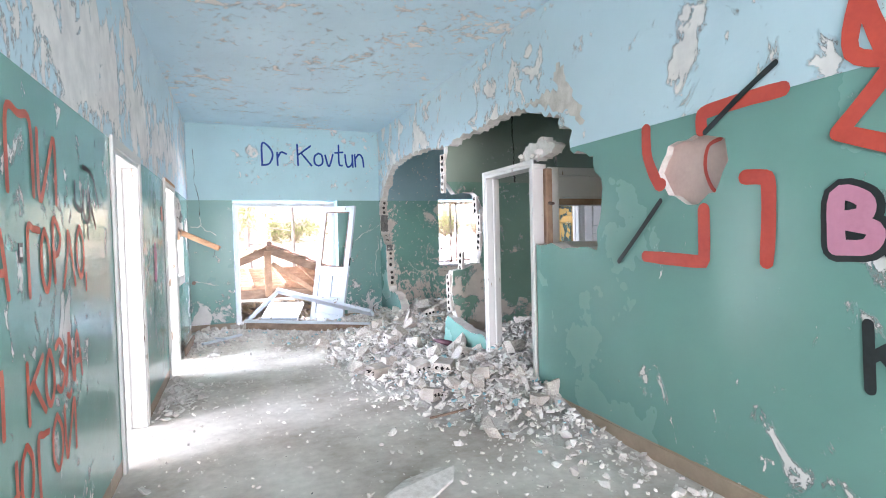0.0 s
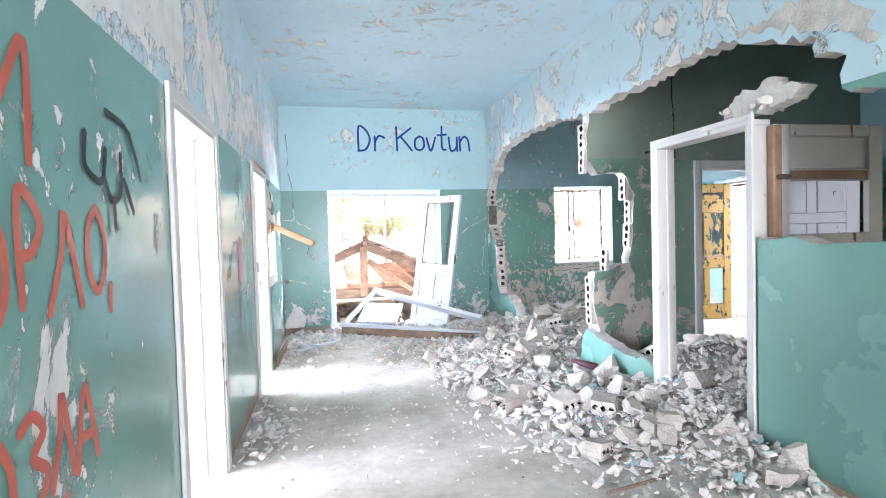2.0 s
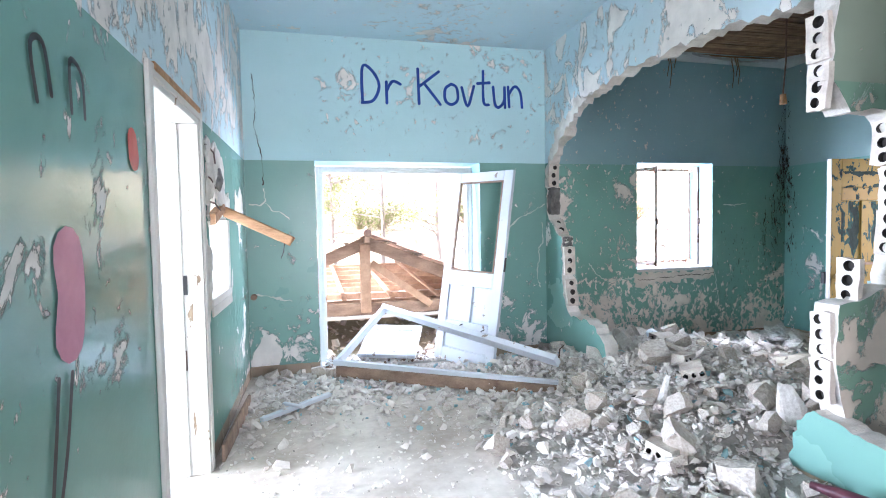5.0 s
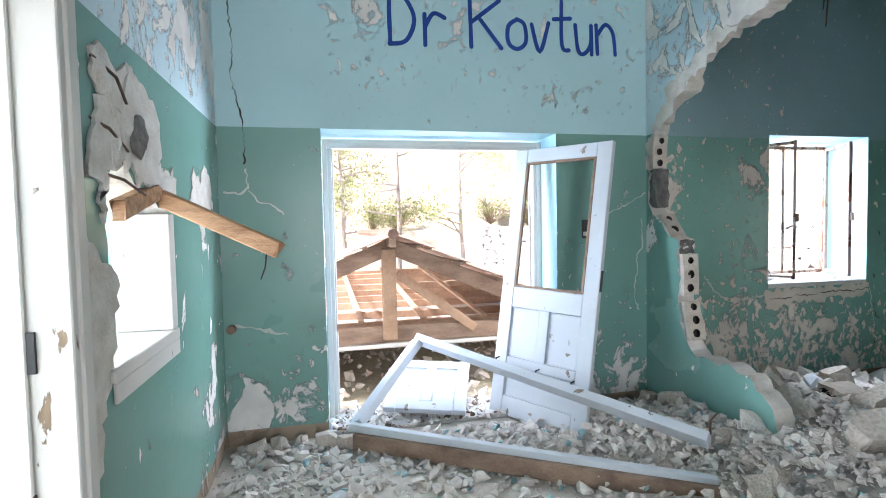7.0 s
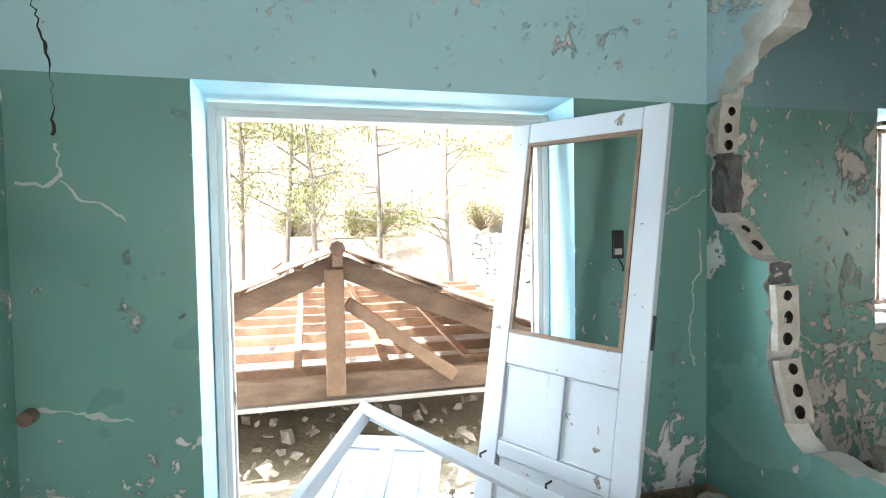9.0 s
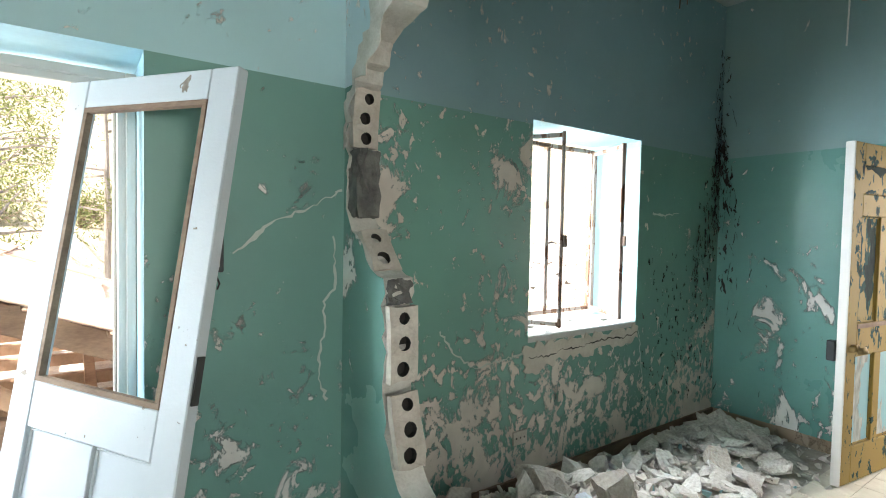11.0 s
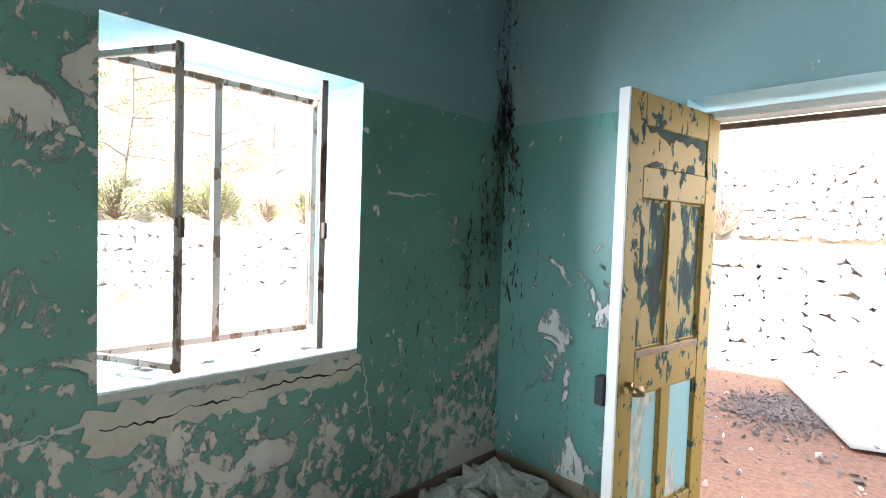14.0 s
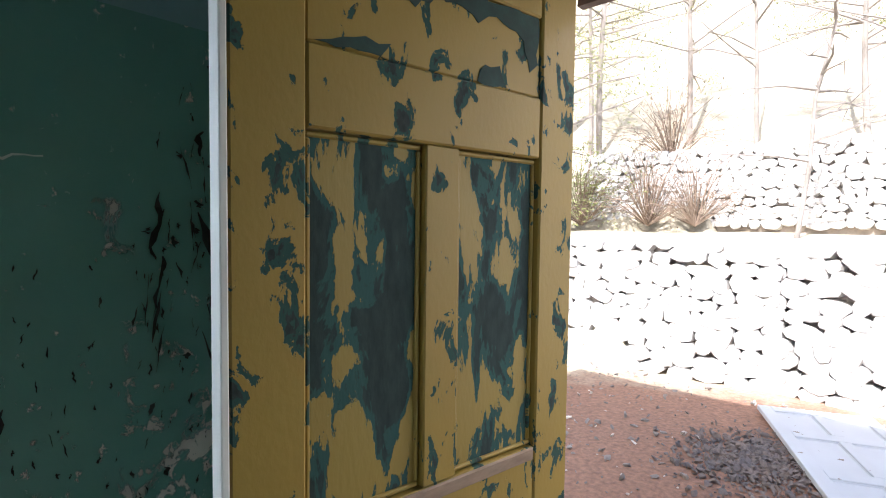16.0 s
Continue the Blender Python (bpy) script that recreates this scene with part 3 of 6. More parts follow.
# frame of the breached wall's doorway, standing free, with its leaf swung into the side room
door_3 = door_lining("door_3", "white timber door frame standing free in the breach", lambda u, d, z: (WR - 0.004 + d, 5.085 + u, z), 0.90, 2.045, 0.14, 0.03)
part("bare_post", box_bm(3.20, 3.262, 5.03, 5.083, 1.33, 2.0, bevel=0.006), M_WOOD, door_3, "orange bare timber post")
part("hinge_pin", tube_bm([(3.23, 5.03, 1.70), (3.20, 4.93, 1.69), (3.16, 4.90, 1.68)], 0.016, 0.010, 6), M_IRON, door_3, "bent rusty hinge")
part("lock_plate", box_bm(3.16, 3.185, 5.944, 5.951, 0.92, 1.06, bevel=0.003), M_IRON, door_3, "rusty lock plate")
part("lock_plate", box_bm(3.16, 3.185, 5.944, 5.951, 0.70, 0.77, bevel=0.003), M_BLACK, door_3, "black lock plate")


def panel_door(name, label, w, h, rails, stile=0.11, thick=0.042, mat=None, panel_mat=None, muntin=True, glazed_from=None, fields=None, bottom_mat=None, group=""):
    """A framed door leaf in its own space: x along the width from the hinge, y through, z up. rails: heights of the rails' lower edges and their depths."""
    mat, panel_mat = mat or M_WHITEOLD, panel_mat or mat or M_WHITEOLD
    d = holder(name, label, "door", group)
    for x in (0, w - stile):
        part("stile", box_bm(x, x + stile, -thick / 2, thick / 2, 0, h, bevel=0.004), mat, d)
    for z, dz in rails:
        part("rail", box_bm(stile + 0.001, w - stile - 0.001, -thick / 2 + 0.001, thick / 2 - 0.001, z, z + dz, bevel=0.004), mat, d)
    levels = sorted(rails)
    for (z, dz), (z2, _) in zip(levels, levels[1:]):
        lo, hi = z + dz, z2
        if hi - lo < 0.05:
            continue
        if glazed_from is not None and lo >= glazed_from - 0.01:
            continue
        cols = [(stile, w - stile)]
        if muntin and (hi - lo) > 0.3:
            c = w / 2
            part("muntin", box_bm(c - 0.04, c + 0.04, -thick / 2 + 0.002, thick / 2 - 0.002, lo + 0.001, hi - 0.001, bevel=0.003), mat, d)
            cols = [(stile, c - 0.04), (c + 0.04, w - stile)]
        pm = bottom_mat if bottom_mat is not None and hi < 0.9 else panel_mat
        for a, b in cols:
            part("panel", box_bm(a + 0.004, b - 0.004, -0.004, 0.004, lo + 0.004, hi - 0.004), pm, d)
            for u0, u1, v0, v1 in ((a + 0.003, b - 0.003, lo + 0.003, lo + 0.012), (a + 0.003, b - 0.003, hi - 0.012, hi - 0.003), (a + 0.003, a + 0.012, lo + 0.013, hi - 0.013), (b - 0.012, b - 0.003, lo + 0.013, hi - 0.013)):
                part("bead", box_bm(u0, u1, -0.010, 0.010, v0, v1, bevel=0.003), mat, d)
    return d


def basis(origin, x_axis, z_axis):
    """A pose whose x runs along x_axis and whose z leans towards z_axis."""
    x = Vector(x_axis).normalized()
    y = Vector(z_axis).cross(x).normalized()
    m = Matrix((x, y, x.cross(y))).transposed().to_4x4()
    m.translation = origin
    return m


leaf_3 = panel_door("side_door", "white panelled door with its glass gone, ajar", 0.78, 2.0, [(0, 0.2), (0.75, 0.16), (1.26, 0.08), (1.66, 0.07), (1.93, 0.07)], 0.10, mat=M_WHITE, muntin=False)
for o in list(leaf_3.children):
    if o.name.startswith(("panel", "bead")) and 1.3 < o.data.vertices[0].co.z < 1.7:
        bpy.data.objects.remove(o)
part("bare_rail", box_bm(0.10, 0.66, -0.026, -0.022, 1.668, 1.722), M_WOOD, leaf_3, "rail stripped to bare orange wood")
leaf_3.matrix_world = basis((3.265, 5.105, 0.02), (1, -0.03, 0), (0, 0, 1))

door_4 = door_lining("door_4", "white door frame in the green partition", lambda u, d, z: (4.30 + u, YP + d, z), 0.74, 2.02, TW, 0.06)
leaf_4 = panel_door("partition_door", "white panelled door folded back into the side room", 0.74, 1.98, [(0, 0.2), (0.72, 0.16), (1.40, 0.10), (1.84, 0.14)], 0.10, mat=M_WHITE)
leaf_4.matrix_world = basis((5.08, 6.955, 0.02), (0.60, -0.62, 0), (0, 0, 1))

# back doorway: a deep reveal with a lining near the outside
door_5 = door_lining("door_5", "white lining deep in the back doorway", lambda u, d, z: (0.685 + u, YB + 0.30 + d, z), 1.63, 2.04, 0.09, 0.03)
setting(part("threshold", box_bm(0.656, 2.34, YB + 0.002, YB + TB - 0.002, 0.002, 0.03, bevel=0.004), M_CONC), "worn concrete threshold", "threshold")

leaning = panel_door("leaning_door", "white half-glazed door without its glass, leaning in the doorway", 0.80, 2.0, [(0.0, 0.14), (0.36, 0.07), (0.80, 0.15), (1.90, 0.10)], 0.11, glazed_from=0.94)
for o in list(leaning.children):
    if o.name.startswith(("panel", "bead", "muntin")) and o.data.vertices[0].co.z > 0.94:
        bpy.data.objects.remove(o)
for a, b, c, e in ((0.111, 0.689, 0.951, 0.968), (0.111, 0.689, 1.882, 1.899), (0.111, 0.128, 0.969, 1.881), (0.672, 0.689, 0.969, 1.881)):
    part("glazing_bead", box_bm(a, b, -0.022, 0.0, c, e), M_OLDWOOD, leaning, "dark bare glazing rebate")
leaning.matrix_world = basis((1.85, 10.36, 0.02), (0.43, -0.68, -0.02), (0.145, 0.08, 1))
part("lock_case", box_bm(0.79, 0.806, -0.012, 0.012, 0.98, 1.12), M_BLACK, leaning, "black lock edge")

# fallen door frame, racked out of square
fallen = holder("fallen_door_frame", "racked white door frame lying across the back doorway", "door frame")
fa, fp, fc, fd = (0.82, 9.99, 0.15), (1.35, 10.60, 0.54), (2.60, 8.96, 0.27), (2.54, 8.83, 0.12)
part("post", beam_bm(fp, fc, 0.13, 0.055, up=(0.5, 0.4, 0.75)), M_WHITEOLD, fallen)
part("head", beam_bm(fa, fp, 0.13, 0.055, up=(-0.55, 0.1, 0.8)), M_WHITEOLD, fallen)
part("post", beam_bm((0.78, 9.98, 0.15), fd, 0.05, 0.05, up=(0, 0, 1)), M_WHITEOLD, fallen)
part("bare_edge", beam_bm((0.81, 9.94, 0.075), (2.53, 8.80, 0.065), 0.07, 0.10, up=(0, 0, 1)), M_OLDWOOD, fallen, "bare brown edge of the lower post")
part("nail", tube_bm([(2.62, 8.98, 0.29), (2.64, 9.0, 0.36), (2.68, 9.0, 0.39)], 0.007, 0.005, 5), M_IRON, fallen, "bent nail")
for u in (0.35, 0.5, 0.62):
    p = Vector(fp).lerp(Vector(fc), u) + Vector((0, 0, 0.03))
    part("nail", tube_bm([p, p + Vector((0, 0, 0.03)), p + Vector((0.03, 0.01, 0.035))], 0.006, 0.005, 5), M_BLACK, fallen)

lying = panel_door("fallen_door_panel", "lower half of a white panelled door lying flat", 0.60, 0.62, [(0, 0.10), (0.52, 0.10)], 0.09)
lying.matrix_world = basis((1.03, 10.36, 0.10), (0.60, -0.20, -0.02), (0.22, 0.56, 0.20)) @ pose(0, 0, 0)
yard_door = panel_door("discarded_door", "pale panelled door lying on the soil", 0.85, 2.0, [(0, 0.2), (0.6, 0.12), (1.3, 0.12), (1.88, 0.12)], 0.10)
yard_door.matrix_world = Matrix.Translation((8.95, 8.72, -0.145)) @ Euler((0, 0, radians(-66))).to_matrix().to_4x4() @ pose(0, 0, 0, -90, 0, 0)

# hatch in the left wall
window_1 = holder("window_1", "white hatch frame in the broken corridor wall", "window", kind="structure")
part("sill", box_bm(-TL - 0.02, 0.02, 8.46, 9.17, 0.95, 0.997, bevel=0.005), M_WHITE, window_1)
part("jamb", box_bm(-TL, 0.014, 9.10, 9.17, 0.999, 1.50, bevel=0.004), M_WHITE, window_1)
part("apron", box_bm(0.002, 0.016, 8.48, 9.18, 0.88, 0.948, bevel=0.003), M_WHITE, window_1)

plank = holder("broken_timber", "split orange timber jutting from the broken wall", "timber")
part("beam", beam_bm((-0.05, 9.05, 1.59), (0.47, 9.0, 1.335), 0.065, 0.07, bevel=0.006, jag=0.015), M_BROKEN, plank)
part("beam", beam_bm((-0.01, 9.03, 1.595), (0.0, 8.6, 1.50), 0.05, 0.07, bevel=0.006, jag=0.03), M_BROKEN, plank)
part("nail", tube_bm([(0.42, 9.0, 1.34), (0.41, 9.0, 1.26), (0.39, 9.01, 1.21)], 0.004, 0.003, 5), M_BLACK, plank)
for k, (a, b) in enumerate((((-0.02, 8.4, 1.62), (0.02, 8.8, 1.56)), ((-0.02, 8.35, 1.78), (0.02, 8.65, 1.70)), ((0.01, 8.42, 1.95), (0.025, 8.64, 1.86)))):
    w = part("reinforcing_wire", tube_bm([a, (Vector(a) + Vector(b)) / 2 + Vector((0.02, 0, 0.01)), b], 0.006, 0.005, 5), M_IRON)
    tagged(w, "rusty wire sticking out of the broken plaster", "wire", "wires in the broken wall")


def lump(name, mat, at, size, seed, label, category):
    """A ragged swell of plaster round a break."""
    r = random.Random(seed)
    bm = bmesh.new()
    bmesh.ops.create_icosphere(bm, subdivisions=3, radius=1.0)
    for v in bm.verts:
        k = 1 + 0.35 * noise.noise(v.co * 1.7 + Vector((seed, 0, 0))) + 0.12 * noise.noise(v.co * 6 + Vector((0, seed, 0)))
        v.co = Vector((v.co.x * size[0] * k, v.co.y * size[1] * k, v.co.z * size[2] * k)) + Vector(at)
    return setting(part(name, bm, mat), label, category)


lump("plaster_swell", M_EDGE, (0.0, 8.72, 1.86), (0.03, 0.10, 0.16), 5, "torn white plaster round the hatch", "plaster")
lump("plaster_swell", M_EDGE, (0.0, 8.5, 1.93), (0.025, 0.09, 0.08), 7, "torn white plaster round the hatch", "plaster")
lump("plaster_swell", M_EDGE, (0.0, 9.08, 1.63), (0.02, 0.16, 0.06), 8, "torn white plaster round the hatch", "plaster")


# a dark lump stands in for the shade of a recess in the torn plaster
lump("hollow_shade", M_MORTAR, (0.02, 8.74, 1.77), (0.03, 0.06, 0.075), 12, "dark lump painted for the shade of a hollow torn over the hatch", "plaster")
lump("plaster_swell", M_EDGE, (0.0, 8.58, 1.74), (0.03, 0.07, 0.11), 14, "torn white plaster round the hatch", "plaster")

# ---- the room's steel window ----
window_2 = holder("window_2", "rusty steel window with both leaves swung inwards", "window", kind="structure")
WX0, WX1, WZ0, WZ1, WY = 4.26, 5.24, 0.92, 2.09, YB + TB - 0.06
for nm, a in (("frame", (WX0, WX0 + 0.03, WY, WY + 0.035, WZ0, WZ1)), ("frame", (WX1 - 0.03, WX1, WY, WY + 0.035, WZ0, WZ1)),
              ("frame", (WX0 + 0.031, WX1 - 0.031, WY, WY + 0.035, WZ1 - 0.03, WZ1)), ("frame", (WX0 + 0.031, WX1 - 0.031, WY, WY + 0.035, WZ0, WZ0 + 0.03)),
              ("mullion", (4.735, 4.77, WY - 0.008, WY + 0.03, WZ0 + 0.031, WZ1 - 0.031))):
    part(nm, box_bm(*a, bevel=0.003), M_STEEL, window_2)
for hx, fx, fy in ((4.275, 4.47, 10.19), (5.225, 5.045, 10.195)):
    p0, p1 = Vector((hx, WY - 0.01, 0)), Vector((fx, fy, 0))
    d = p1 - p0
    q = p0 + d * 0.03
    leaf = part("casement", beam_bm(q + Vector((0, 0, WZ0)), q + Vector((0, 0, WZ1 - 0.015)), 0.018, 0.028, up=(d.y, -d.x, 0), bevel=0.003), M_STEEL, window_2)
    for nm, a, b, w, h in (("bar", (0, WZ0 + 0.02), (1, WZ0 + 0.02), 0.018, 0.026), ("bar", (0, WZ1 - 0.035), (1, WZ1 - 0.035), 0.018, 0.026)):
        part(nm, beam_bm(p0 + d * a[0] + Vector((0, 0, a[1])), p0 + d * b[0] + Vector((0, 0, b[1])), w, h, bevel=0.003), M_STEEL, leaf)
    for u in (0.985,):
        q = p0 + d * u
        part("bar", beam_bm(q + Vector((0, 0, WZ0)), q + Vector((0, 0, WZ1 - 0.015)), 0.018, 0.028, up=(d.y, -d.x, 0), bevel=0.003), M_STEEL, leaf)
    part("catch", box_bm(fx - 0.008, fx + 0.008, fy - 0.03, fy - 0.004, 1.40, 1.47, bevel=0.003), M_IRON, leaf, "rusty window catch")
setting(part("window_sill", box_bm(4.229, 5.268, YB - 0.008, YB + TB - 0.065, 0.845, 0.89, bevel=0.008), M_CONC), "cracked concrete window sill littered with shards", "window sill")
for i in range(26):
    bm = bmesh.new()
    for _ in range(7):
        bm.verts.new((rng.uniform(-1, 1), rng.uniform(-1, 1), rng.uniform(-0.3, 0.3)))
    bmesh.ops.convex_hull(bm, input=bm.verts)
    s = rng.uniform(0.02, 0.07)
    shard = part("plaster_shard", bm, M_STONE)
    shard.matrix_world = pose(rng.uniform(4.29, 5.2), rng.uniform(YB + 0.0, YB + 0.3), 0.89 + 0.25 * s, rng.uniform(-12, 12), rng.uniform(-12, 12), rng.uniform(0, 360)) @ Matrix.Diagonal((s, s * 0.7, s, 1))
    tagged(shard, "white plaster shard on the window sill", "plaster shard", "shards on the sill")

# ---- the yellow door ----
door_6 = door_lining("door_6", "white outer door frame, paint worn off the edge", lambda u, d, z: (XD + 0.16 + d, 8.255 + u, z), 0.90, 2.06, 0.11, 0.0)
part("rebate", box_bm(XD + 0.272, XD + 0.30, 8.295, 9.115, 1.995, 2.022), M_IRON, door_6, "dark rebate of the frame")
part("lock_keep", box_bm(XD + 0.165, XD + 0.20, 8.335, 8.345, 0.88, 1.05, bevel=0.003), M_WHITEOLD, door_6, "painted lock keep")
part("lock_keep", box_bm(XD + 0.165, XD + 0.185, 8.335, 8.346, 0.80, 0.85, bevel=0.003), M_BLACK, door_6)
yellow = panel_door("yellow_door", "yellow door flaking to dark green, standing open against the wall", 0.77, 2.03,
                    [(0, 0.22), (0.77, 0.19), (1.60, 0.13), (1.90, 0.13)], 0.115, 0.045, M_YELLOW, M_PANEL, True, bottom_mat=M_LOWPANEL)
part("board", box_bm(0.117, 0.653, -0.016, 0.016, 1.732, 1.898, bevel=0.003), M_YELLOW, yellow)
part("white_edge", box_bm(0.7705, 0.782, -0.024, 0.024, 0, 2.03, bevel=0.002), M_WHITE, yellow, "white painted edge of the door")
knob = part("knob", tube_bm([(0.71, 0.022, 0.83), (0.71, 0.05, 0.83), (0.71, 0.056, 0.83), (0.71, 0.075, 0.83), (0.71, 0.082, 0.80)], 0.014, 0.028, 14), M_BRASS, yellow, "tarnished round knob", True)
part("rose", tube_bm([(0.71, 0.0235, 0.83), (0.71, 0.028, 0.80)], 0.034, 0.034, 14), M_BRASS, yellow, "tarnished knob rose")
part("lock", box_bm(0.745, 0.795, -0.07, -0.026, 0.74, 0.86, bevel=0.004), M_BLACK, yellow, "black broken lock case")
part("bare_edge", box_bm(0.118, 0.652, -0.0235, 0.0235, 0.93, 0.9585, bevel=0.003), M_OLDWOOD, yellow, "grey bare wood along the rail")
for q, ring in enumerate(([(0.645, 1.8985), (0.125, 1.8985), (0.125, 1.80), (0.15, 1.78), (0.17, 1.84), (0.25, 1.87), (0.30, 1.845), (0.34, 1.865), (0.40, 1.87), (0.45, 1.835), (0.50, 1.86), (0.56, 1.88), (0.61, 1.87)],
                          [(0.64, 1.735), (0.52, 1.735), (0.50, 1.76), (0.57, 1.755)], [(0.30, 1.735), (0.22, 1.735), (0.24, 1.775), (0.28, 1.77)])):
    flaked = [(p.x, p.y) for p in ragged([*ring, ring[0]], 0.02, 0.006, random.Random(60 + q))[:-1]]
    slab("flaked_patch", flaked, [], lambda u, v, d: (u, 0.0163 + d, v), 0.0012, [M_FLAKED] * 3, yellow)
yellow.matrix_world = basis((6.565, 9.11, 0.015), (-0.735, 0.10, 0), (0, 0, 1))

# ---- small fixtures ----
sw = holder("light_switch", "black open switch box on the green wall", "light switch")
part("box", box_bm(2.545, 2.605, YB - 0.018, YB - 0.001, 1.31, 1.45, bevel=0.004), M_BLACK, sw)
part("plate", box_bm(2.55, 2.59, YB - 0.024, YB - 0.018, 1.33, 1.36, bevel=0.002), M_WHITE, sw, "white remnant of the plate")
part("wire", tube_bm([(2.575, YB - 0.015, 1.31), (2.585, YB - 0.04, 1.27), (2.575, YB - 0.05, 1.25)], 0.004, 0.004, 5), M_BLACK, sw)
sock = holder("wall_socket", "old plaster-covered socket low on the wall", "socket")
part("plate", box_bm(4.13, 4.24, YB - 0.018, YB - 0.006, 0.28, 0.36, bevel=0.004), M_EDGE, sock)
for i in range(3):
    part("pin_hole", box_bm(4.15 + 0.03 * i, 4.158 + 0.03 * i, YB - 0.020, YB - 0.017, 0.315, 0.325), M_BLACK, sock)
pend = holder("ceiling_lamp_holder", "rusted lamp holder hanging from the ceiling on its flex", "lamp holder")
part("flex", tube_bm([(4.84, 8.86, HC + 0.02), (4.86, 8.88, 2.9), (4.85, 8.9, 2.57)], 0.008, 0.008, 6), M_IRON, pend)
part("socket", tube_bm([(4.85, 8.9, 2.58), (4.853, 8.9, 2.53), (4.856, 8.9, 2.49)], 0.026, 0.032, 10), M_BROKEN, pend, "rusted brown socket")
for x, y, ln in ((5.40, 10.09, 0.34), (5.43, 10.07, 0.22), (5.47, 10.08, 0.3), (4.42, 9.95, 0.3), (4.46, 9.96, 0.42), (4.52, 9.97, 0.2)):
    r = part("hanging_reed", tube_bm([(x, y, HC + 0.01), (x + 0.02, y - 0.02, HC - ln * 0.5), (x - 0.02, y - 0.04, HC - ln)], 0.008, 0.004, 5), M_REED)
    tagged(r, "broken cane hanging from the ceiling", "cane", "hanging canes")
wire = part("hanging_wire", tube_bm([(5.6, 9.2, HC), (5.62, 9.2, 2.9), (5.63, 9.21, 2.55)], 0.004, 0.004, 5), M_WHITE)
tagged(wire, "thin pale wire hanging from the ceiling", "wire")
st = part("wall_sticker", box_bm(0.001, 0.003, 3.468, 3.505, 1.385, 1.455), M_BLACK)
tagged(st, "small black sticker on the green wall", "sticker")
part("print", box_bm(0.0032, 0.004, 3.476, 3.497, 1.405, 1.44), M_WHITE, st, "white print")
hole_pipe = tagged(part("pipe_stub", tube_bm([(0.05, YB - 0.002, 0.78), (0.05, YB - 0.05, 0.78)], 0.03, 0.028, 10), M_OLDWOOD), "brown broken pipe stub in the corner", "pipe")

# ---- writing on the walls ----
def ribbon(bm, pts, w, place, lift=0.004):
    """A brush stroke with round ends along pts."""
    pts = [Vector(p) for p in pts]
    fine = []
    for i in range(len(pts) - 1):
        a, b, c, d = pts[max(i - 1, 0)], pts[i], pts[i + 1], pts[min(i + 2, len(pts) - 1)]
        for k in range(5):
            t = k / 5
            fine.append(0.5 * ((2 * b) + (c - a) * t + (2 * a - 5 * b + 4 * c - d) * t * t + (3 * b - a - 3 * c + d) * t ** 3))
    fine.append(pts[-1])
    left, right = [], []
    for i, p in enumerate(fine):
        d = fine[min(i + 1, len(fine) - 1)] - fine[max(i - 1, 0)]
        d = d.normalized() if d.length > 1e-7 else Vector((1, 0))
        s = Vector((-d.y, d.x)) * w / 2 * (1 + 0.12 * noise.noise((p.x * 9, p.y * 9, 3)))
        left.append(p + s)
        right.append(p - s)

    def cap(p, d, s):
        return [p + Vector((math.cos(a) * d.x - math.sin(a) * d.y, math.cos(a) * d.y + math.sin(a) * d.x)) * w / 2 for a in s]
    d1 = (fine[-1] - fine[-2]).normalized()
    d0 = (fine[0] - fine[1]).normalized()
    ends = [radians(a) for a in (60, 30, 0, -30, -60)]
    for chain in ([*zip(left, right)],):
        vl = [bm.verts.new(place(p.x, p.y, lift + 0.00006 * i)) for i, (p, _) in enumerate(chain)]
        vr = [bm.verts.new(place(p.x, p.y, lift + 0.00006 * i)) for i, (_, p) in enumerate(chain)]
        for i in range(len(vl) - 1):
            bm.faces.new((vl[i], vl[i + 1], vr[i + 1], vr[i]))
        e1 = [bm.verts.new(place(p.x, p.y, lift + 0.00006 * len(chain))) for p in cap(fine[-1], d1, ends)]
        bm.faces.new((vl[-1], *e1, vr[-1]))
        e0 = [bm.verts.new(place(p.x, p.y, lift)) for p in cap(fine[0], d0, ends)]
        bm.faces.new((vr[0], *e0, vl[0]))


def parse(text):
    return [[tuple(float(c) for c in p.split(",")) for p in s.split()] for s in text.split(";")]


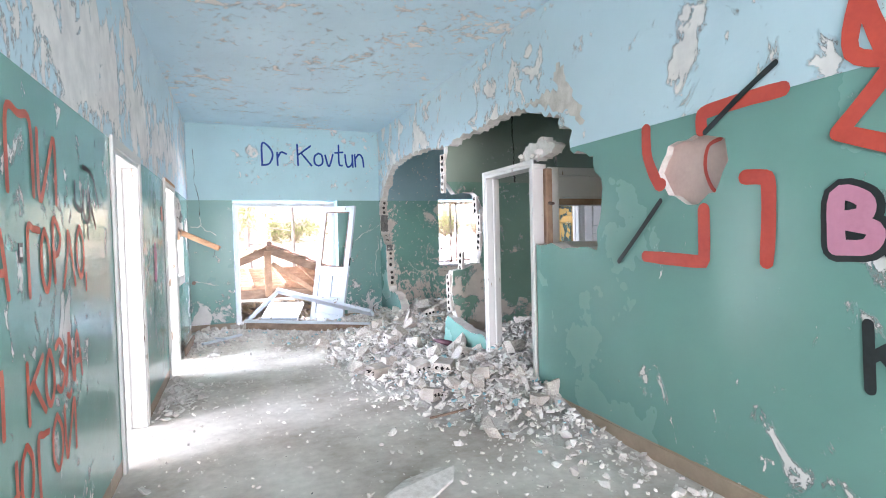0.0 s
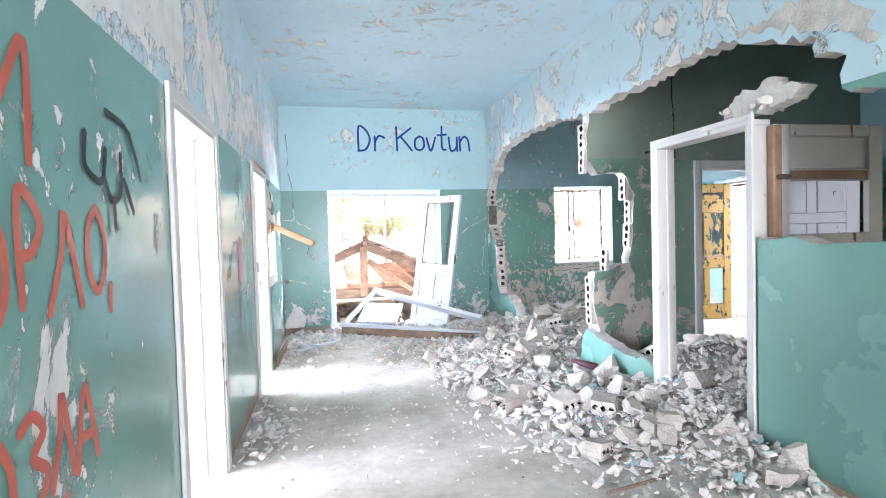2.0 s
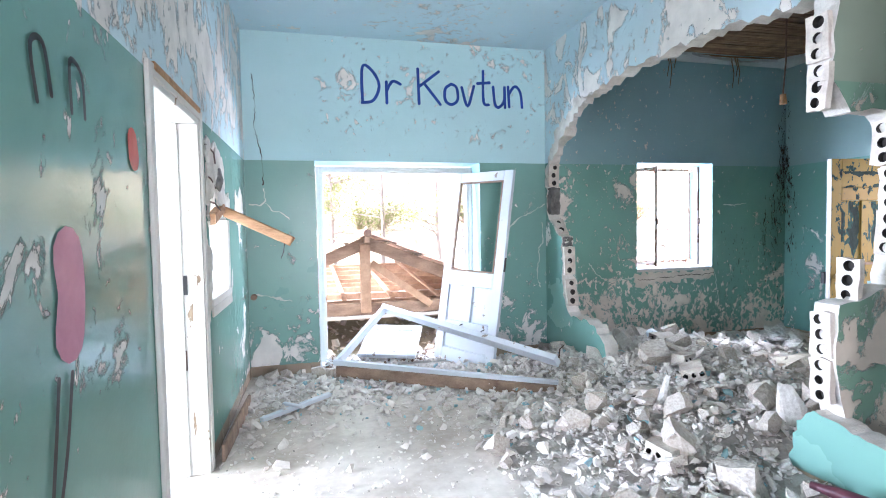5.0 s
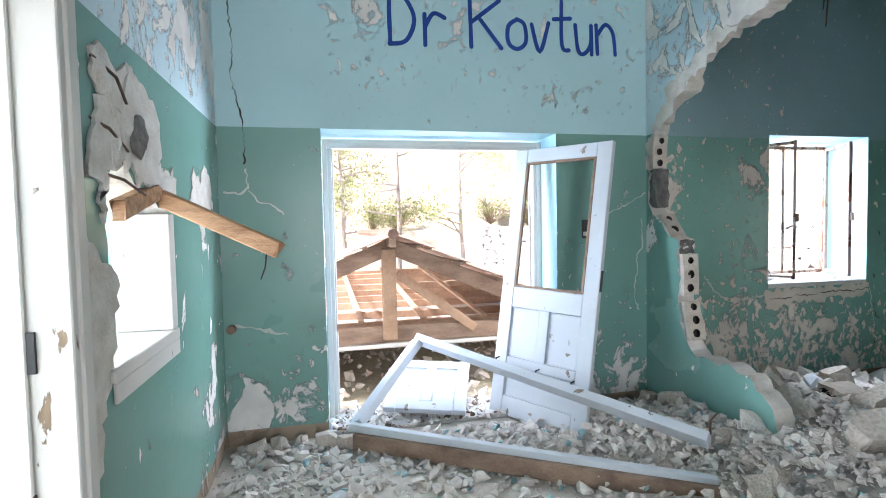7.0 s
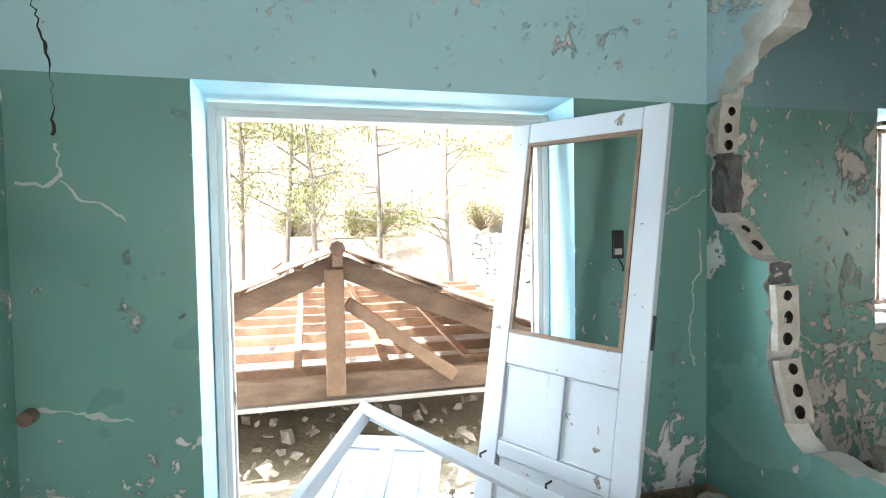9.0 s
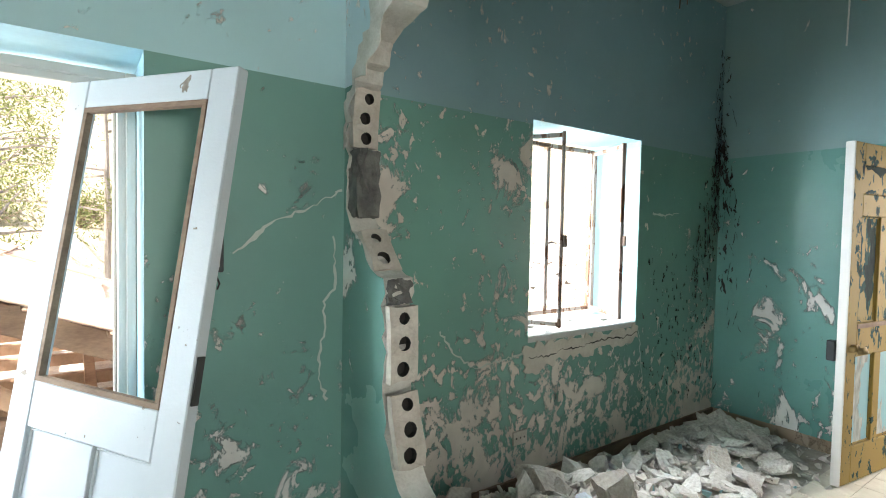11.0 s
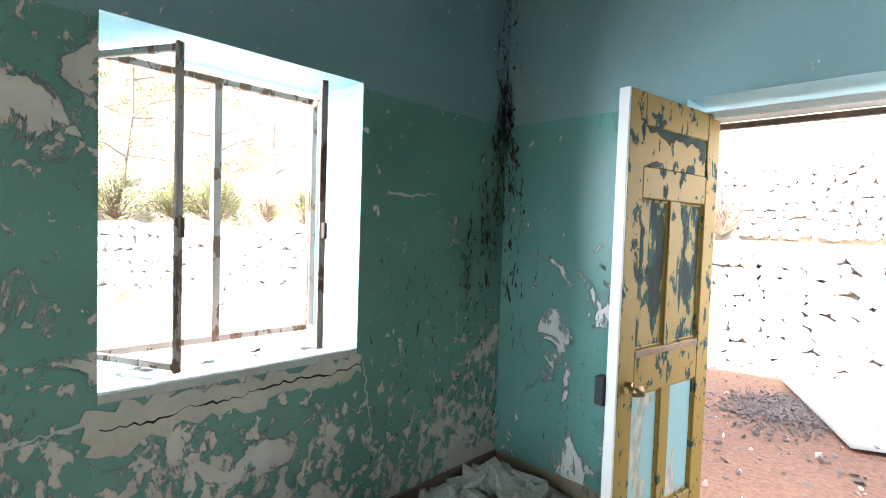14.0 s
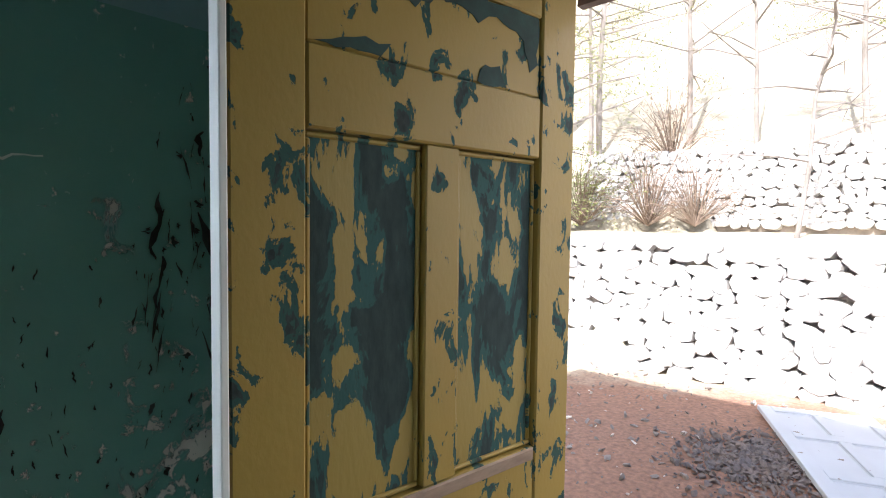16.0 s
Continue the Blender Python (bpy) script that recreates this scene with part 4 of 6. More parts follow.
GLYPHS = dict(line.split(":") for line in """Т:0,1 .5,1.02 1,1;.5,1 .48,0
У:0,1 .5,.45;1,1 .5,.45 .1,0
П:0,0 .05,1 .5,1.03 .95,1 1,0
И:0,1 .05,0 .5,.5 1,1 1,0
Н:0,1 .02,0;1,1 .98,0;0,.5 1,.52
А:0,0 .5,1 1,0;.2,.35 .8,.35
Г:.05,0 .05,1 .5,1.02 1,1
О:.5,1 .1,.75 .05,.3 .45,0 .9,.25 .92,.7 .5,1
Р:.05,0 .05,1 .6,1 .95,.75 .6,.5 .05,.45
Л:0,0 .4,.6 .55,1 1,0
З:.05,.9 .5,1 .9,.78 .4,.55 .95,.3 .5,0 0,.12
К:0,1 .02,0;.95,1 .05,.5;.3,.62 1,0
В:0,0 .02,1 .6,.95 .75,.72 .05,.52 .9,.35 .7,.02 0,0
Д:.15,.2 .45,1 .8,1 .85,.2;0,0 0,.2 1,.2 1,0
С:.95,.85 .5,1 .05,.6 .1,.2 .5,0 .95,.15
Й:0,1 .05,0 .5,.5 1,1 1,0;.3,1.2 .5,1.12 .7,1.2
,:.3,.1 .1,-.2
D:0,0 .02,1 .6,.9 .95,.5 .6,.08 0,0
r:0,.6 .03,0;.03,.35 .4,.62 .9,.55
K:0,1 .02,0;.95,.95 .05,.5;.25,.6 1,0
o:.5,.6 .1,.45 .1,.12 .5,0 .9,.15 .85,.5 .5,.6
v:0,.55 .4,0 .9,.6
t:.5,1 .5,.1 .9,.0;.05,.62 1,.66
u:0,.6 .1,.1 .5,0 .9,.2 .95,.6;.95,.6 1,0
n:0,.6 .03,0;.03,.4 .5,.62 .9,.45 1,0
B:0,0 .02,1 .7,.9 .7,.6 .05,.52 .95,.35 .8,.02 0,0
A:0,0 .5,1 1,0;.2,.35 .8,.35""".splitlines())


def writing(name, label, text, mat, w, place, z0, z1, spots, slant=0.0):
    """Hand-painted letters. spots: where each letter begins and ends along the wall."""
    g = holder(name, label, "graffiti", kind="structure")
    for ch, (a, b) in zip(text, spots):
        bm = bmesh.new()
        r = random.Random(ord(ch) + int(a * 100))
        dz = r.uniform(-0.02, 0.02)
        for k, s in enumerate(parse(GLYPHS[ch])):
            ribbon(bm, [(a + (b - a) * (u + slant * v) + r.uniform(-0.004, 0.004), z0 + dz + (z1 - z0) * v) for u, v in s], w, place, 0.003 + 0.0015 * k)
        part("letter", bm, mat, g)
    return g


def on_left(u, v, d):
    return (d, u, v)


def on_right(u, v, d):
    return (WR - d, u, v)


def on_back(u, v, d):
    return (u, YB - d, v)


def spots(text):
    return [tuple(float(c) for c in s.split("-")) for s in text.split()]


writing("wall_writing", "red sprayed writing on the green wall", "СТУПИ", M_ORANGE, 0.03, lambda u, v, d: on_left(u + 0.25, v - 0.03, d), 1.66, 1.93, spots("2.55-2.68 2.76-2.93 2.96-3.09 3.15-3.38 3.44-3.64"))
writing("wall_writing", "red sprayed writing on the green wall", "НАГОРЛО,", M_ORANGE, 0.028, lambda u, v, d: on_left(u + 0.25, v - 0.03, d), 1.31, 1.55, spots("2.84-2.95 3.00-3.12 3.30-3.42 3.43-3.53 3.58-3.67 3.70-3.86 3.90-4.02 4.04-4.08"))
writing("wall_writing", "red sprayed writing on the green wall", "ДАВИКОЗЛА", M_ORANGE, 0.028, lambda u, v, d: on_left(u + 0.25, v - 0.03, d), 0.86, 1.07, spots("2.40-2.55 2.58-2.70 2.74-2.87 2.91-3.03 3.24-3.40 3.42-3.52 3.55-3.65 3.67-3.77 3.79-3.91"))
writing("wall_writing", "red sprayed writing on the green wall", "НОГОЙ", M_ORANGE, 0.026, lambda u, v, d: on_left(u + 0.25, v - 0.03, d), 0.55, 0.77, spots("2.96-3.11 3.15-3.26 3.31-3.43 3.47-3.59 3.63-3.77"))
writing("wall_writing", "dark blue sprayed name high on the wall", "DrKovtun", M_NAVY, 0.03, lambda u, v, d: on_back(u - 0.09, v, d), 2.69, 3.04,
        spots("1.22-1.40 1.46-1.62 1.79-2.02 2.06-2.22 2.25-2.40 2.42-2.56 2.60-2.73 2.77-2.92"))
writing("wall_writing", "pink sprayed letters with a black outline", "BA", M_INK, 0.125, lambda u, v, d: on_right(u + 0.22, v, d), 1.34, 1.56, spots("2.45-2.30 2.22-2.05"))
writing("wall_writing", "pink sprayed letters with a black outline", "BA", M_PINK, 0.07, lambda u, v, d: on_right(u + 0.22, v, d + 0.006), 1.34, 1.56, spots("2.45-2.30 2.22-2.05"))
writing("wall_writing", "black sprayed letters on the green wall", "KA", M_INK, 0.045, lambda u, v, d: on_right(u + 0.22, v + 0.02, d), 0.76, 1.03, spots("2.33-2.15 2.10-1.92"))


def strokes(name, label, mat, w, place, text, category="graffiti", lift=0.004):
    g = holder(name, label, category, kind="structure")
    for k, s in enumerate(parse(text)):
        bm = bmesh.new()
        ribbon(bm, s, w, place, lift + 0.0012 * k)
        part("stroke", bm, mat, g)
    return g


strokes("painted_bars", "broad red bars sprayed round the hole and struck out", M_RED, 0.075, lambda u, v, d: on_right(u + 0.1, v, d),
        "3.66,2.07 3.65,1.9 3.57,1.73 3.54,1.72;3.25,1.99 3.25,2.05 3.22,2.08 3.0,2.09 2.80,2.09;3.24,1.55 3.24,1.30 3.26,1.265 3.45,1.27 3.67,1.28;2.99,1.70 2.90,1.69 2.87,1.66 2.87,1.45 2.88,1.28")
strokes("painted_slash", "black sprayed slash across the red bars", M_INK, 0.032, lambda u, v, d: on_right(u + 0.1, v, d + 0.008), "2.83,2.22 3.0,2.12 3.22,1.97;3.54,1.62 3.75,1.40 3.91,1.24")
strokes("painted_cross", "red sprayed crossing strokes", M_RED, 0.07, lambda u, v, d: on_right(u + 0.22, v - 0.04, d), "2.36,2.44 2.25,2.1 2.14,1.76;2.36,2.44 2.39,2.2 2.20,2.12;2.02,2.42 2.25,2.1 2.44,1.88;2.44,1.88 2.3,1.82 2.14,1.75")
strokes("painted_arc", "orange arc sprayed on the bared gypsum", M_RED, 0.022, lambda u, v, d: (WR + 0.05 - d, u + 0.15, v), "3.12,1.93 3.20,1.90 3.22,1.78 3.17,1.66 3.10,1.64")
strokes("painted_sign", "black sprayed sign on the green wall", M_INK, 0.026, lambda u, v, d: on_left(u + 0.18, v + 0.03, d), "3.99,1.71 3.98,1.62 4.06,1.58 4.10,1.60 4.12,1.68;4.10,1.60 4.15,1.53 4.22,1.56 4.23,1.68;4.13,1.80 4.28,1.78 4.36,1.70 4.40,1.62;4.25,1.60 4.32,1.50;4.16,1.53 4.16,1.44")
strokes("painted_figure", "faint pink and grey sprayed shape on the green wall", M_PINK, 0.17, on_left, "6.62,1.36 6.63,1.26 6.61,1.16")
strokes("painted_figure_lines", "dark sprayed outline on the green wall", M_INK, 0.018, on_left, "6.50,1.75 6.48,1.88 6.54,1.9 6.57,1.78;6.68,1.76 6.68,1.9 6.75,1.88 6.76,1.76;6.53,1.05 6.50,0.9 6.44,0.62;6.60,1.05 6.55,0.85 6.46,0.62")
strokes("painted_letter", "bold dark grey letter on the whitewashed wall", M_INK, 0.075, lambda u, v, d: (u, 6.6 - d, v), "-0.66,1.20 -0.66,1.40 -0.65,1.58 -0.58,1.60 -0.53,1.52 -0.57,1.42 -0.64,1.39;-0.60,1.40 -0.55,1.30 -0.53,1.19")
strokes("painted_dot", "red sprayed spot on the green wall", M_RED, 0.10, on_left, "7.16,1.76 7.17,1.70")


def crack(name, label, mat, w, place, text, category="wall crack", lift=0.003):
    """A crack of uneven width that wanders along its line."""
    g = holder(name, label, category, kind="structure")
    r = random.Random(len(text))
    for k, s in enumerate(parse(text)):
        line = ragged([(p[0], p[1]) for p in s], 0.02, 0.009, r)
        up, down = [], []
        for i, p in enumerate(line):
            d = line[min(i + 1, len(line) - 1)] - line[max(i - 1, 0)]
            nrm = Vector((-d.y, d.x)).normalized()
            wide = w * (0.25 + 1.0 * max(0.0, noise.noise((p.x * 9, p.y * 9, k)) + 0.35)) * r.uniform(0.7, 1.3)
            up.append(p + nrm * wide * 0.6)
            down.append(p - nrm * wide * 0.6)
        bm = bmesh.new()
        a = [bm.verts.new(place(p.x, p.y, lift)) for p in up]
        b = [bm.verts.new(place(p.x, p.y, lift)) for p in down]
        for i in range(len(a) - 1):
            bm.faces.new((a[i], a[i + 1], b[i + 1], b[i]))
        part("crack_line", bm, mat, g)
    return g


M_CRACK = plain("crack_filling", (0.62, 0.66, 0.60), (0.48, 0.5, 0.45), 0.8, 9.0)
crack("wall_crack", "pale plaster crack running over the wall", M_CRACK, 0.013, on_back, "3.09,1.65 2.96,1.58 2.90,1.55 2.82,1.52 2.75,1.47 2.64,1.38;3.05,1.45 3.06,1.30 3.06,1.22 3.01,1.17 3.02,1.06 2.99,0.92 3.0,0.82 3.03,0.74", "wall crack", 0.003)
crack("wall_crack", "pale plaster crack running over the wall", M_CRACK, 0.016, on_back, "0.17,1.82 0.18,1.70 0.14,1.66 0.03,1.67;0.18,1.68 0.25,1.60 0.33,1.58 0.40,1.52;0.07,0.80 0.2,0.77 0.4,0.72", "wall crack", 0.003)
crack("wall_crack", "thin dark crack running down the wall", M_SHADE_MOULD, 0.007, on_back, "0.09,2.9 0.12,2.6 0.10,2.4 0.15,2.2 0.17,2.0 0.16,1.85", "wall crack", 0.003)
crack("wall_crack", "dark crack in the partition", M_SHADE_MOULD, 0.022, lambda u, v, d: (u, YP - d, v), "4.01,2.95 4.0,2.7 4.03,2.5 4.02,2.3 4.03,2.1;3.7,2.15 3.85,2.18 3.98,2.22", "wall crack", 0.003)
crack("wall_crack", "pale scratches on the damp wall", M_CRACK, 0.012, lambda u, v, d: (u, YB - 0.006 - d, v), "5.42,1.63 5.55,1.62 5.62,1.63 5.75,1.64;3.62,0.98 3.7,0.86 3.85,0.76 4.05,0.78 4.25,0.80;5.30,0.82 5.33,0.6 5.36,0.45", "wall crack", 0.003)
bm = bmesh.new()
mr = random.Random(77)


def flake(u, v, ln, w, place):
    """A jagged curled flake of paint standing off the wall."""
    k = 5
    lean = mr.uniform(-0.35, 0.35)
    a, b = [], []
    for i in range(k + 1):
        t = i / k
        c = u + lean * ln * t + mr.uniform(-0.3, 0.3) * w
        half = w * (0.15 + math.sin(math.pi * min(max(t, 0.04), 0.96)) * mr.uniform(0.3, 1.0)) * 0.5
        a.append(bm.verts.new(place(c - half, v - ln * t, 0.004 + 0.012 * mr.random())))
        b.append(bm.verts.new(place(c + half, v - ln * t, 0.003)))
    for i in range(k):
        bm.faces.new((a[i], a[i + 1], b[i + 1], b[i]))


def on_window_wall(u, v, d):
    return (u, YB - 0.006 - d, v)


def on_yard_wall(u, v, d):
    return (XD - d, u, v)


for i in range(340):
    ln, w = 0.02 + 0.15 * mr.random() ** 2.2, mr.uniform(0.005, 0.034) * (1.0 if mr.random() < 0.4 else 0.5)
    z = mr.choice((mr.gauss(2.25, 0.25), mr.gauss(1.45, 0.3), mr.uniform(0.3, 3.0), mr.gauss(2.05, 0.2)))
    if z < 0.2 or z > 3.2:
        continue
    spread = 0.045 + 0.26 * max(0.0, min(1.0, (2.1 - z) / 1.1))
    if mr.random() < 0.62:
        flake(XD - 0.015 - abs(mr.gauss(0, spread)), z, ln, w, on_window_wall)
    else:
        flake(YB - 0.022 - abs(mr.gauss(0, spread * 0.5)), z, ln, w, on_yard_wall)
for i in range(130):
    flake(mr.uniform(5.33, 6.2), mr.uniform(0.25, 1.35) ** 1.0, 0.012 + 0.03 * mr.random(), mr.uniform(0.003, 0.011), on_window_wall)
tagged(part("mould_flakes", bm, M_SHADE_MOULD), "black curling flakes of mouldy paint in the corner", "mould", kind="stuff")

# ---- broken hollow-block ends ----
def hull(seed, n=11, flat=0.7, chop=True):
    r = random.Random(seed)
    bm = bmesh.new()
    for _ in range(n):
        v = Vector((r.gauss(0, 1), r.gauss(0, 1), r.gauss(0, 1))).normalized() * r.uniform(0.75, 1.0)
        bm.verts.new((v.x, v.y * 0.85, v.z * flat))
    res = bmesh.ops.convex_hull(bm, input=bm.verts)
    bmesh.ops.delete(bm, geom=[g for g in res["geom_interior"] if isinstance(g, bmesh.types.BMVert)], context="VERTS")
    return bm


def block_end(w, h, holes, seed):
    """One hollow block seen at its broken end: in its own space x through the wall, y out of the break, z up."""
    r = random.Random(seed)
    bm = bmesh.new()
    outer = [(-w / 2, 0), (-w / 6, 0), (w / 5, 0), (w / 2, 0), (w / 2, h * 0.3), (w / 2, h * 0.6), (w / 2, h), (w / 6, h), (-w / 5, h), (-w / 2, h), (-w / 2, h * 0.7), (-w / 2, h * 0.35)]
    outer = [(x + r.uniform(-0.006, 0.004) * (1 if x > 0 else -1), z + r.uniform(-0.008, 0.006)) for x, z in outer]
    loops = [[Vector((x, z, 0)) for x, z in outer]]
    for i in range(holes):
        cz, rad = h * (i + 0.5) / holes, 0.026 * r.uniform(0.85, 1.12)
        cx = r.uniform(-0.008, 0.008)
        loops.append([Vector((cx + rad * math.cos(a), cz + rad * math.sin(a) * 1.05, 0)) for a in [2 * math.pi * k / 12 for k in range(12)]])
    tris = tessellate_polygon(loops)
    flat = [p for lp in loops for p in lp]
    v0 = [bm.verts.new((p.x, r.uniform(-0.002, 0.003), p.y)) for p in flat]
    v1 = [bm.verts.new((p.x, 0.035, p.y)) for p in flat]
    for t in tris:
        bm.faces.new([v0[i] for i in t])
    s = 0
    for j, lp in enumerate(loops):
        for i in range(len(lp)):
            a, b = s + i, s + (i + 1) % len(lp)
            f = bm.faces.new((v0[a], v0[b], v1[b], v1[a]))
            # core walls and back disc coloured near black for a deep core's shade
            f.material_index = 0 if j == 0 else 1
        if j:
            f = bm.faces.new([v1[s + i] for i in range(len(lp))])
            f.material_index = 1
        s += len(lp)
    return mesh_of("block", bm, [M_BLOCK, M_SHADE_MOULD])


BLOCKS = [block_end(TW - 0.02, 0.225, 3, k) for k in range(4)]


def edge_at(pts, z, axis):
    """Where a broken edge stands at height z."""
    for a, b in zip(pts, pts[1:]):
        if min(a.y, b.y) <= z <= max(a.y, b.y) and abs(a.y - b.y) > 1e-6:
            return a.x + (b.x - a.x) * (z - a.y) / (b.y - a.y)
    return None


br = random.Random(3)
tail = [Vector(p) for p in top if p[0] > 9.3]
for k, (z, h) in enumerate(((0.60, 0.275), (0.905, 0.29), (1.33, 0.20), (1.83, 0.25))):
    ya, yb = edge_at(tail, z + 0.02, 0), edge_at(tail, z + h - 0.03, 0)
    b = new("block", block_end(TW - 0.006, h, 2 if h < 0.21 else 3, 40 + k))
    b.parent = wall_right
    b.matrix_world = pose(WR + TW / 2, ya - 0.042, z, math.degrees(math.atan2(ya - yb, h)), 0, br.uniform(-3, 3))
for z0, z1, y0 in ((1.535, 1.82, 10.115), (1.20, 1.29, 9.845)):
    m = box_bm(WR + 0.012, WR + TW - 0.012, y0, y0 + 0.10, z0, z1)
    bmesh.ops.subdivide_edges(m, edges=list(m.edges), cuts=5, use_grid_fill=True)
    for v in m.verts:
        v.co += Vector((br.uniform(-0.008, 0.008), br.uniform(-0.012, 0.012), br.uniform(-0.008, 0.008)))
    part("mortar", m, M_MORTAR, wall_right, "dark grey mortar fill")
for k, z in enumerate((0.5, 0.735, 1.0, 1.235, 1.47, 1.70, 1.96, 2.2)):
    xs = [edge_at(pedge, z + q, 0) for q in (0.02, 0.1, 0.2)]
    xs = [x for x in xs if x is not None]
    if not xs:
        continue
    b = new("block", BLOCKS[(k + 1) % 4])
    b.parent = partition
    b.matrix_world = pose(min(xs) - 0.02, YP + TW / 2, z, 0, br.uniform(-3, 3), -90 + br.uniform(-4, 4))

# ---- rubble ----
def hollow_block(seed, broken=True):
    """A block of the walls, 0.3 x 0.12 x 0.22, with round cores, one end broken away."""
    r = random.Random(seed)
    bm = bmesh.new()
    w, h, ln = 0.13, 0.22, r.uniform(0.16, 0.3)
    loops = [[Vector((x + r.uniform(-0.007, 0.007), z + r.uniform(-0.007, 0.007), 0)) for x, z in ((-w / 2, 0), (-0.01, 0), (w / 2 - 0.015, 0), (w / 2, 0.02), (w / 2, h * 0.5), (w / 2, h), (0.0, h), (-w / 2, h - 0.02), (-w / 2, h * 0.4))]]
    for i in range(3):
        cz = h * (i + 0.5) / 3
        loops.append([Vector((0.024 * math.cos(a), cz + 0.024 * math.sin(a), 0)) for a in [2 * math.pi * k / 10 for k in range(10)]])
    tris = tessellate_polygon(loops)
    flat = [p for lp in loops for p in lp]
    v0 = [bm.verts.new((p.x + r.uniform(-0.004, 0.004), r.uniform(-0.006, 0.012), p.y + r.uniform(-0.004, 0.004))) for p in flat]
    v1 = [bm.verts.new((p.x, ln + (r.uniform(-0.05, 0.05) if broken else 0), p.y)) for p in flat]
    for t in tris:
        bm.faces.new([v0[i] for i in t])
        bm.faces.new([v1[i] for i in reversed(t)])
    s = 0
    for j, lp in enumerate(loops):
        for i in range(len(lp)):
            a, b = s + i, s + (i + 1) % len(lp)
            # cores coloured near black for the shade inside them
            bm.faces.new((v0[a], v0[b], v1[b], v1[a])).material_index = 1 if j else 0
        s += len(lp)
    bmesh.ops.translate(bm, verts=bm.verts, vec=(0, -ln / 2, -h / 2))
    return mesh_of("hollow_block", bm, [M_BLOCK, M_SHADE_MOULD])


def heap(x, y):
    """How high the rubble lies at a spot."""
    def bell(cx, cy, sx, sy, h):
        return h * math.exp(-((x - cx) / sx) ** 2 - ((y - cy) / sy) ** 2)
    h = bell(3.6, 6.0, 0.5, 0.9, 0.18) + bell(2.75, 5.5, 0.5, 0.7, 0.13) + bell(2.9, 8.1, 0.8, 0.8, 0.13) + bell(3.7, 8.9, 0.8, 1.0, 0.26) + bell(4.2, 9.6, 1.2, 0.55, 0.10) + bell(3.9, 5.9, 0.8, 0.9, 0.30)
    h += bell(2.95, 4.7, 0.35, 0.8, 0.07) + bell(2.35, 7.3, 0.6, 1.1, 0.06) + bell(2.45, 6.4, 0.5, 0.7, 0.07) + bell(5.75, 9.85, 0.6, 0.4, 0.07) + bell(4.0, 7.7, 1.0, 0.7, 0.14) + bell(2.6, 9.5, 0.6, 0.5, 0.10) + bell(5.2, 6.2, 1.0, 0.8, 0.12)
    h *= 1 + 0.35 * noise.noise((x * 2.2, y * 2.2, 1))
    if x > 4.9 and y < 9.3:
        h *= max(0.0, 1 - (x - 4.9) * 1.8)
    return max(h, 0.0)


bm = bmesh.new()
nx, ny = 80, 100
gv = {}
for i in range(nx + 1):
    for j in range(ny + 1):
        x, y = 1.7 + (XD - 0.02 - 1.7) * i / nx, 3.4 + (YB - 0.01 - 3.4) * j / ny
        h = heap(x, y)
        gv[i, j] = bm.verts.new((x, y, (h - 0.02) * 1.0 + (0.02 * noise.noise((x * 11, y * 11, 0)) if h > 0.03 else -0.01)))
for i in range(nx):
    for j in range(ny):
        q = [gv[i, j], gv[i + 1, j], gv[i + 1, j + 1], gv[i, j + 1]]
        if max(v.co.z for v in q) > 0.0:
            bm.faces.new(q)
bmesh.ops.delete(bm, geom=[v for v in bm.verts if not v.link_faces], context="VERTS")
tagged(part("rubble_heap", bm, M_DUST), "grey heap of crushed plaster under the breach", "rubble", kind="stuff")

PROTO = []
for k in range(26):
    b = hull(100 + k, 9 + k % 6, 0.45 + 0.05 * (k % 7))
    b.verts.ensure_lookup_table()
    bmesh.ops.triangulate(b, faces=b.faces)
    b.verts.index_update()
    PROTO.append((np.array([v.co[:] for v in b.verts]), np.array([[v.index for v in f.verts] for f in b.faces])))
    b.free()


def scatter(name, label, count, spot, sizes, mat, seed, lie=0.25):
    """Many loose bits as one mesh. spot(r) gives a place or None."""
    r = random.Random(seed)
    vs, fs, base = [], [], 0
    for _ in range(int(count * 1.25)):
        p = spot(r)
        if p is None:
            continue
        v, f = PROTO[r.randrange(len(PROTO))]
        s = sizes[0] * (sizes[1] / sizes[0]) ** (r.random() ** 1.7)
        e = Euler((r.gauss(0, 0.5), r.gauss(0, 0.5), r.uniform(0, 6.3))).to_matrix()
        w = (v * np.array([1, r.uniform(0.55, 1.0), r.uniform(0.5, 1.0)]) * s) @ np.array(e).T
        vs.append(w + np.array([p[0], p[1], p[2] + s * lie]))
        fs.append(f + base)
        base += len(v)
    me = bpy.data.meshes.new(name)
    me.from_pydata(np.concatenate(vs).tolist(), [], np.concatenate(fs).tolist())
    me.materials.append(mat)
    return tagged(new(name, me), label, "rubble", kind="stuff")


def in_walls(x, y):
    return (WR - 0.04 < x < WR + TW + 0.04 and (y < 5.1 or 5.98 < y < 7.36 or y > 9.0)) or (YP - 0.04 < y < YP + TW + 0.04 and x > 3.14 and not 4.34 < x < 5.0)


def over_heap(r):
    x, y = r.uniform(1.6, XD - 0.05), r.uniform(3.3, YB - 0.06)
    h = heap(x, y)
    if in_walls(x, y) or r.random() > min(1.0, h * 9 + 0.03):
        return None
    if x > 4.1 and y > 8.9 and r.random() > 0.45:
        return None
    if x > 4.9 and y < 9.2 and y > 7.2 and r.random() > 0.12:
        return None
    return (x, y, h - 0.01 + 0.03 * r.random() * min(1, h * 10))


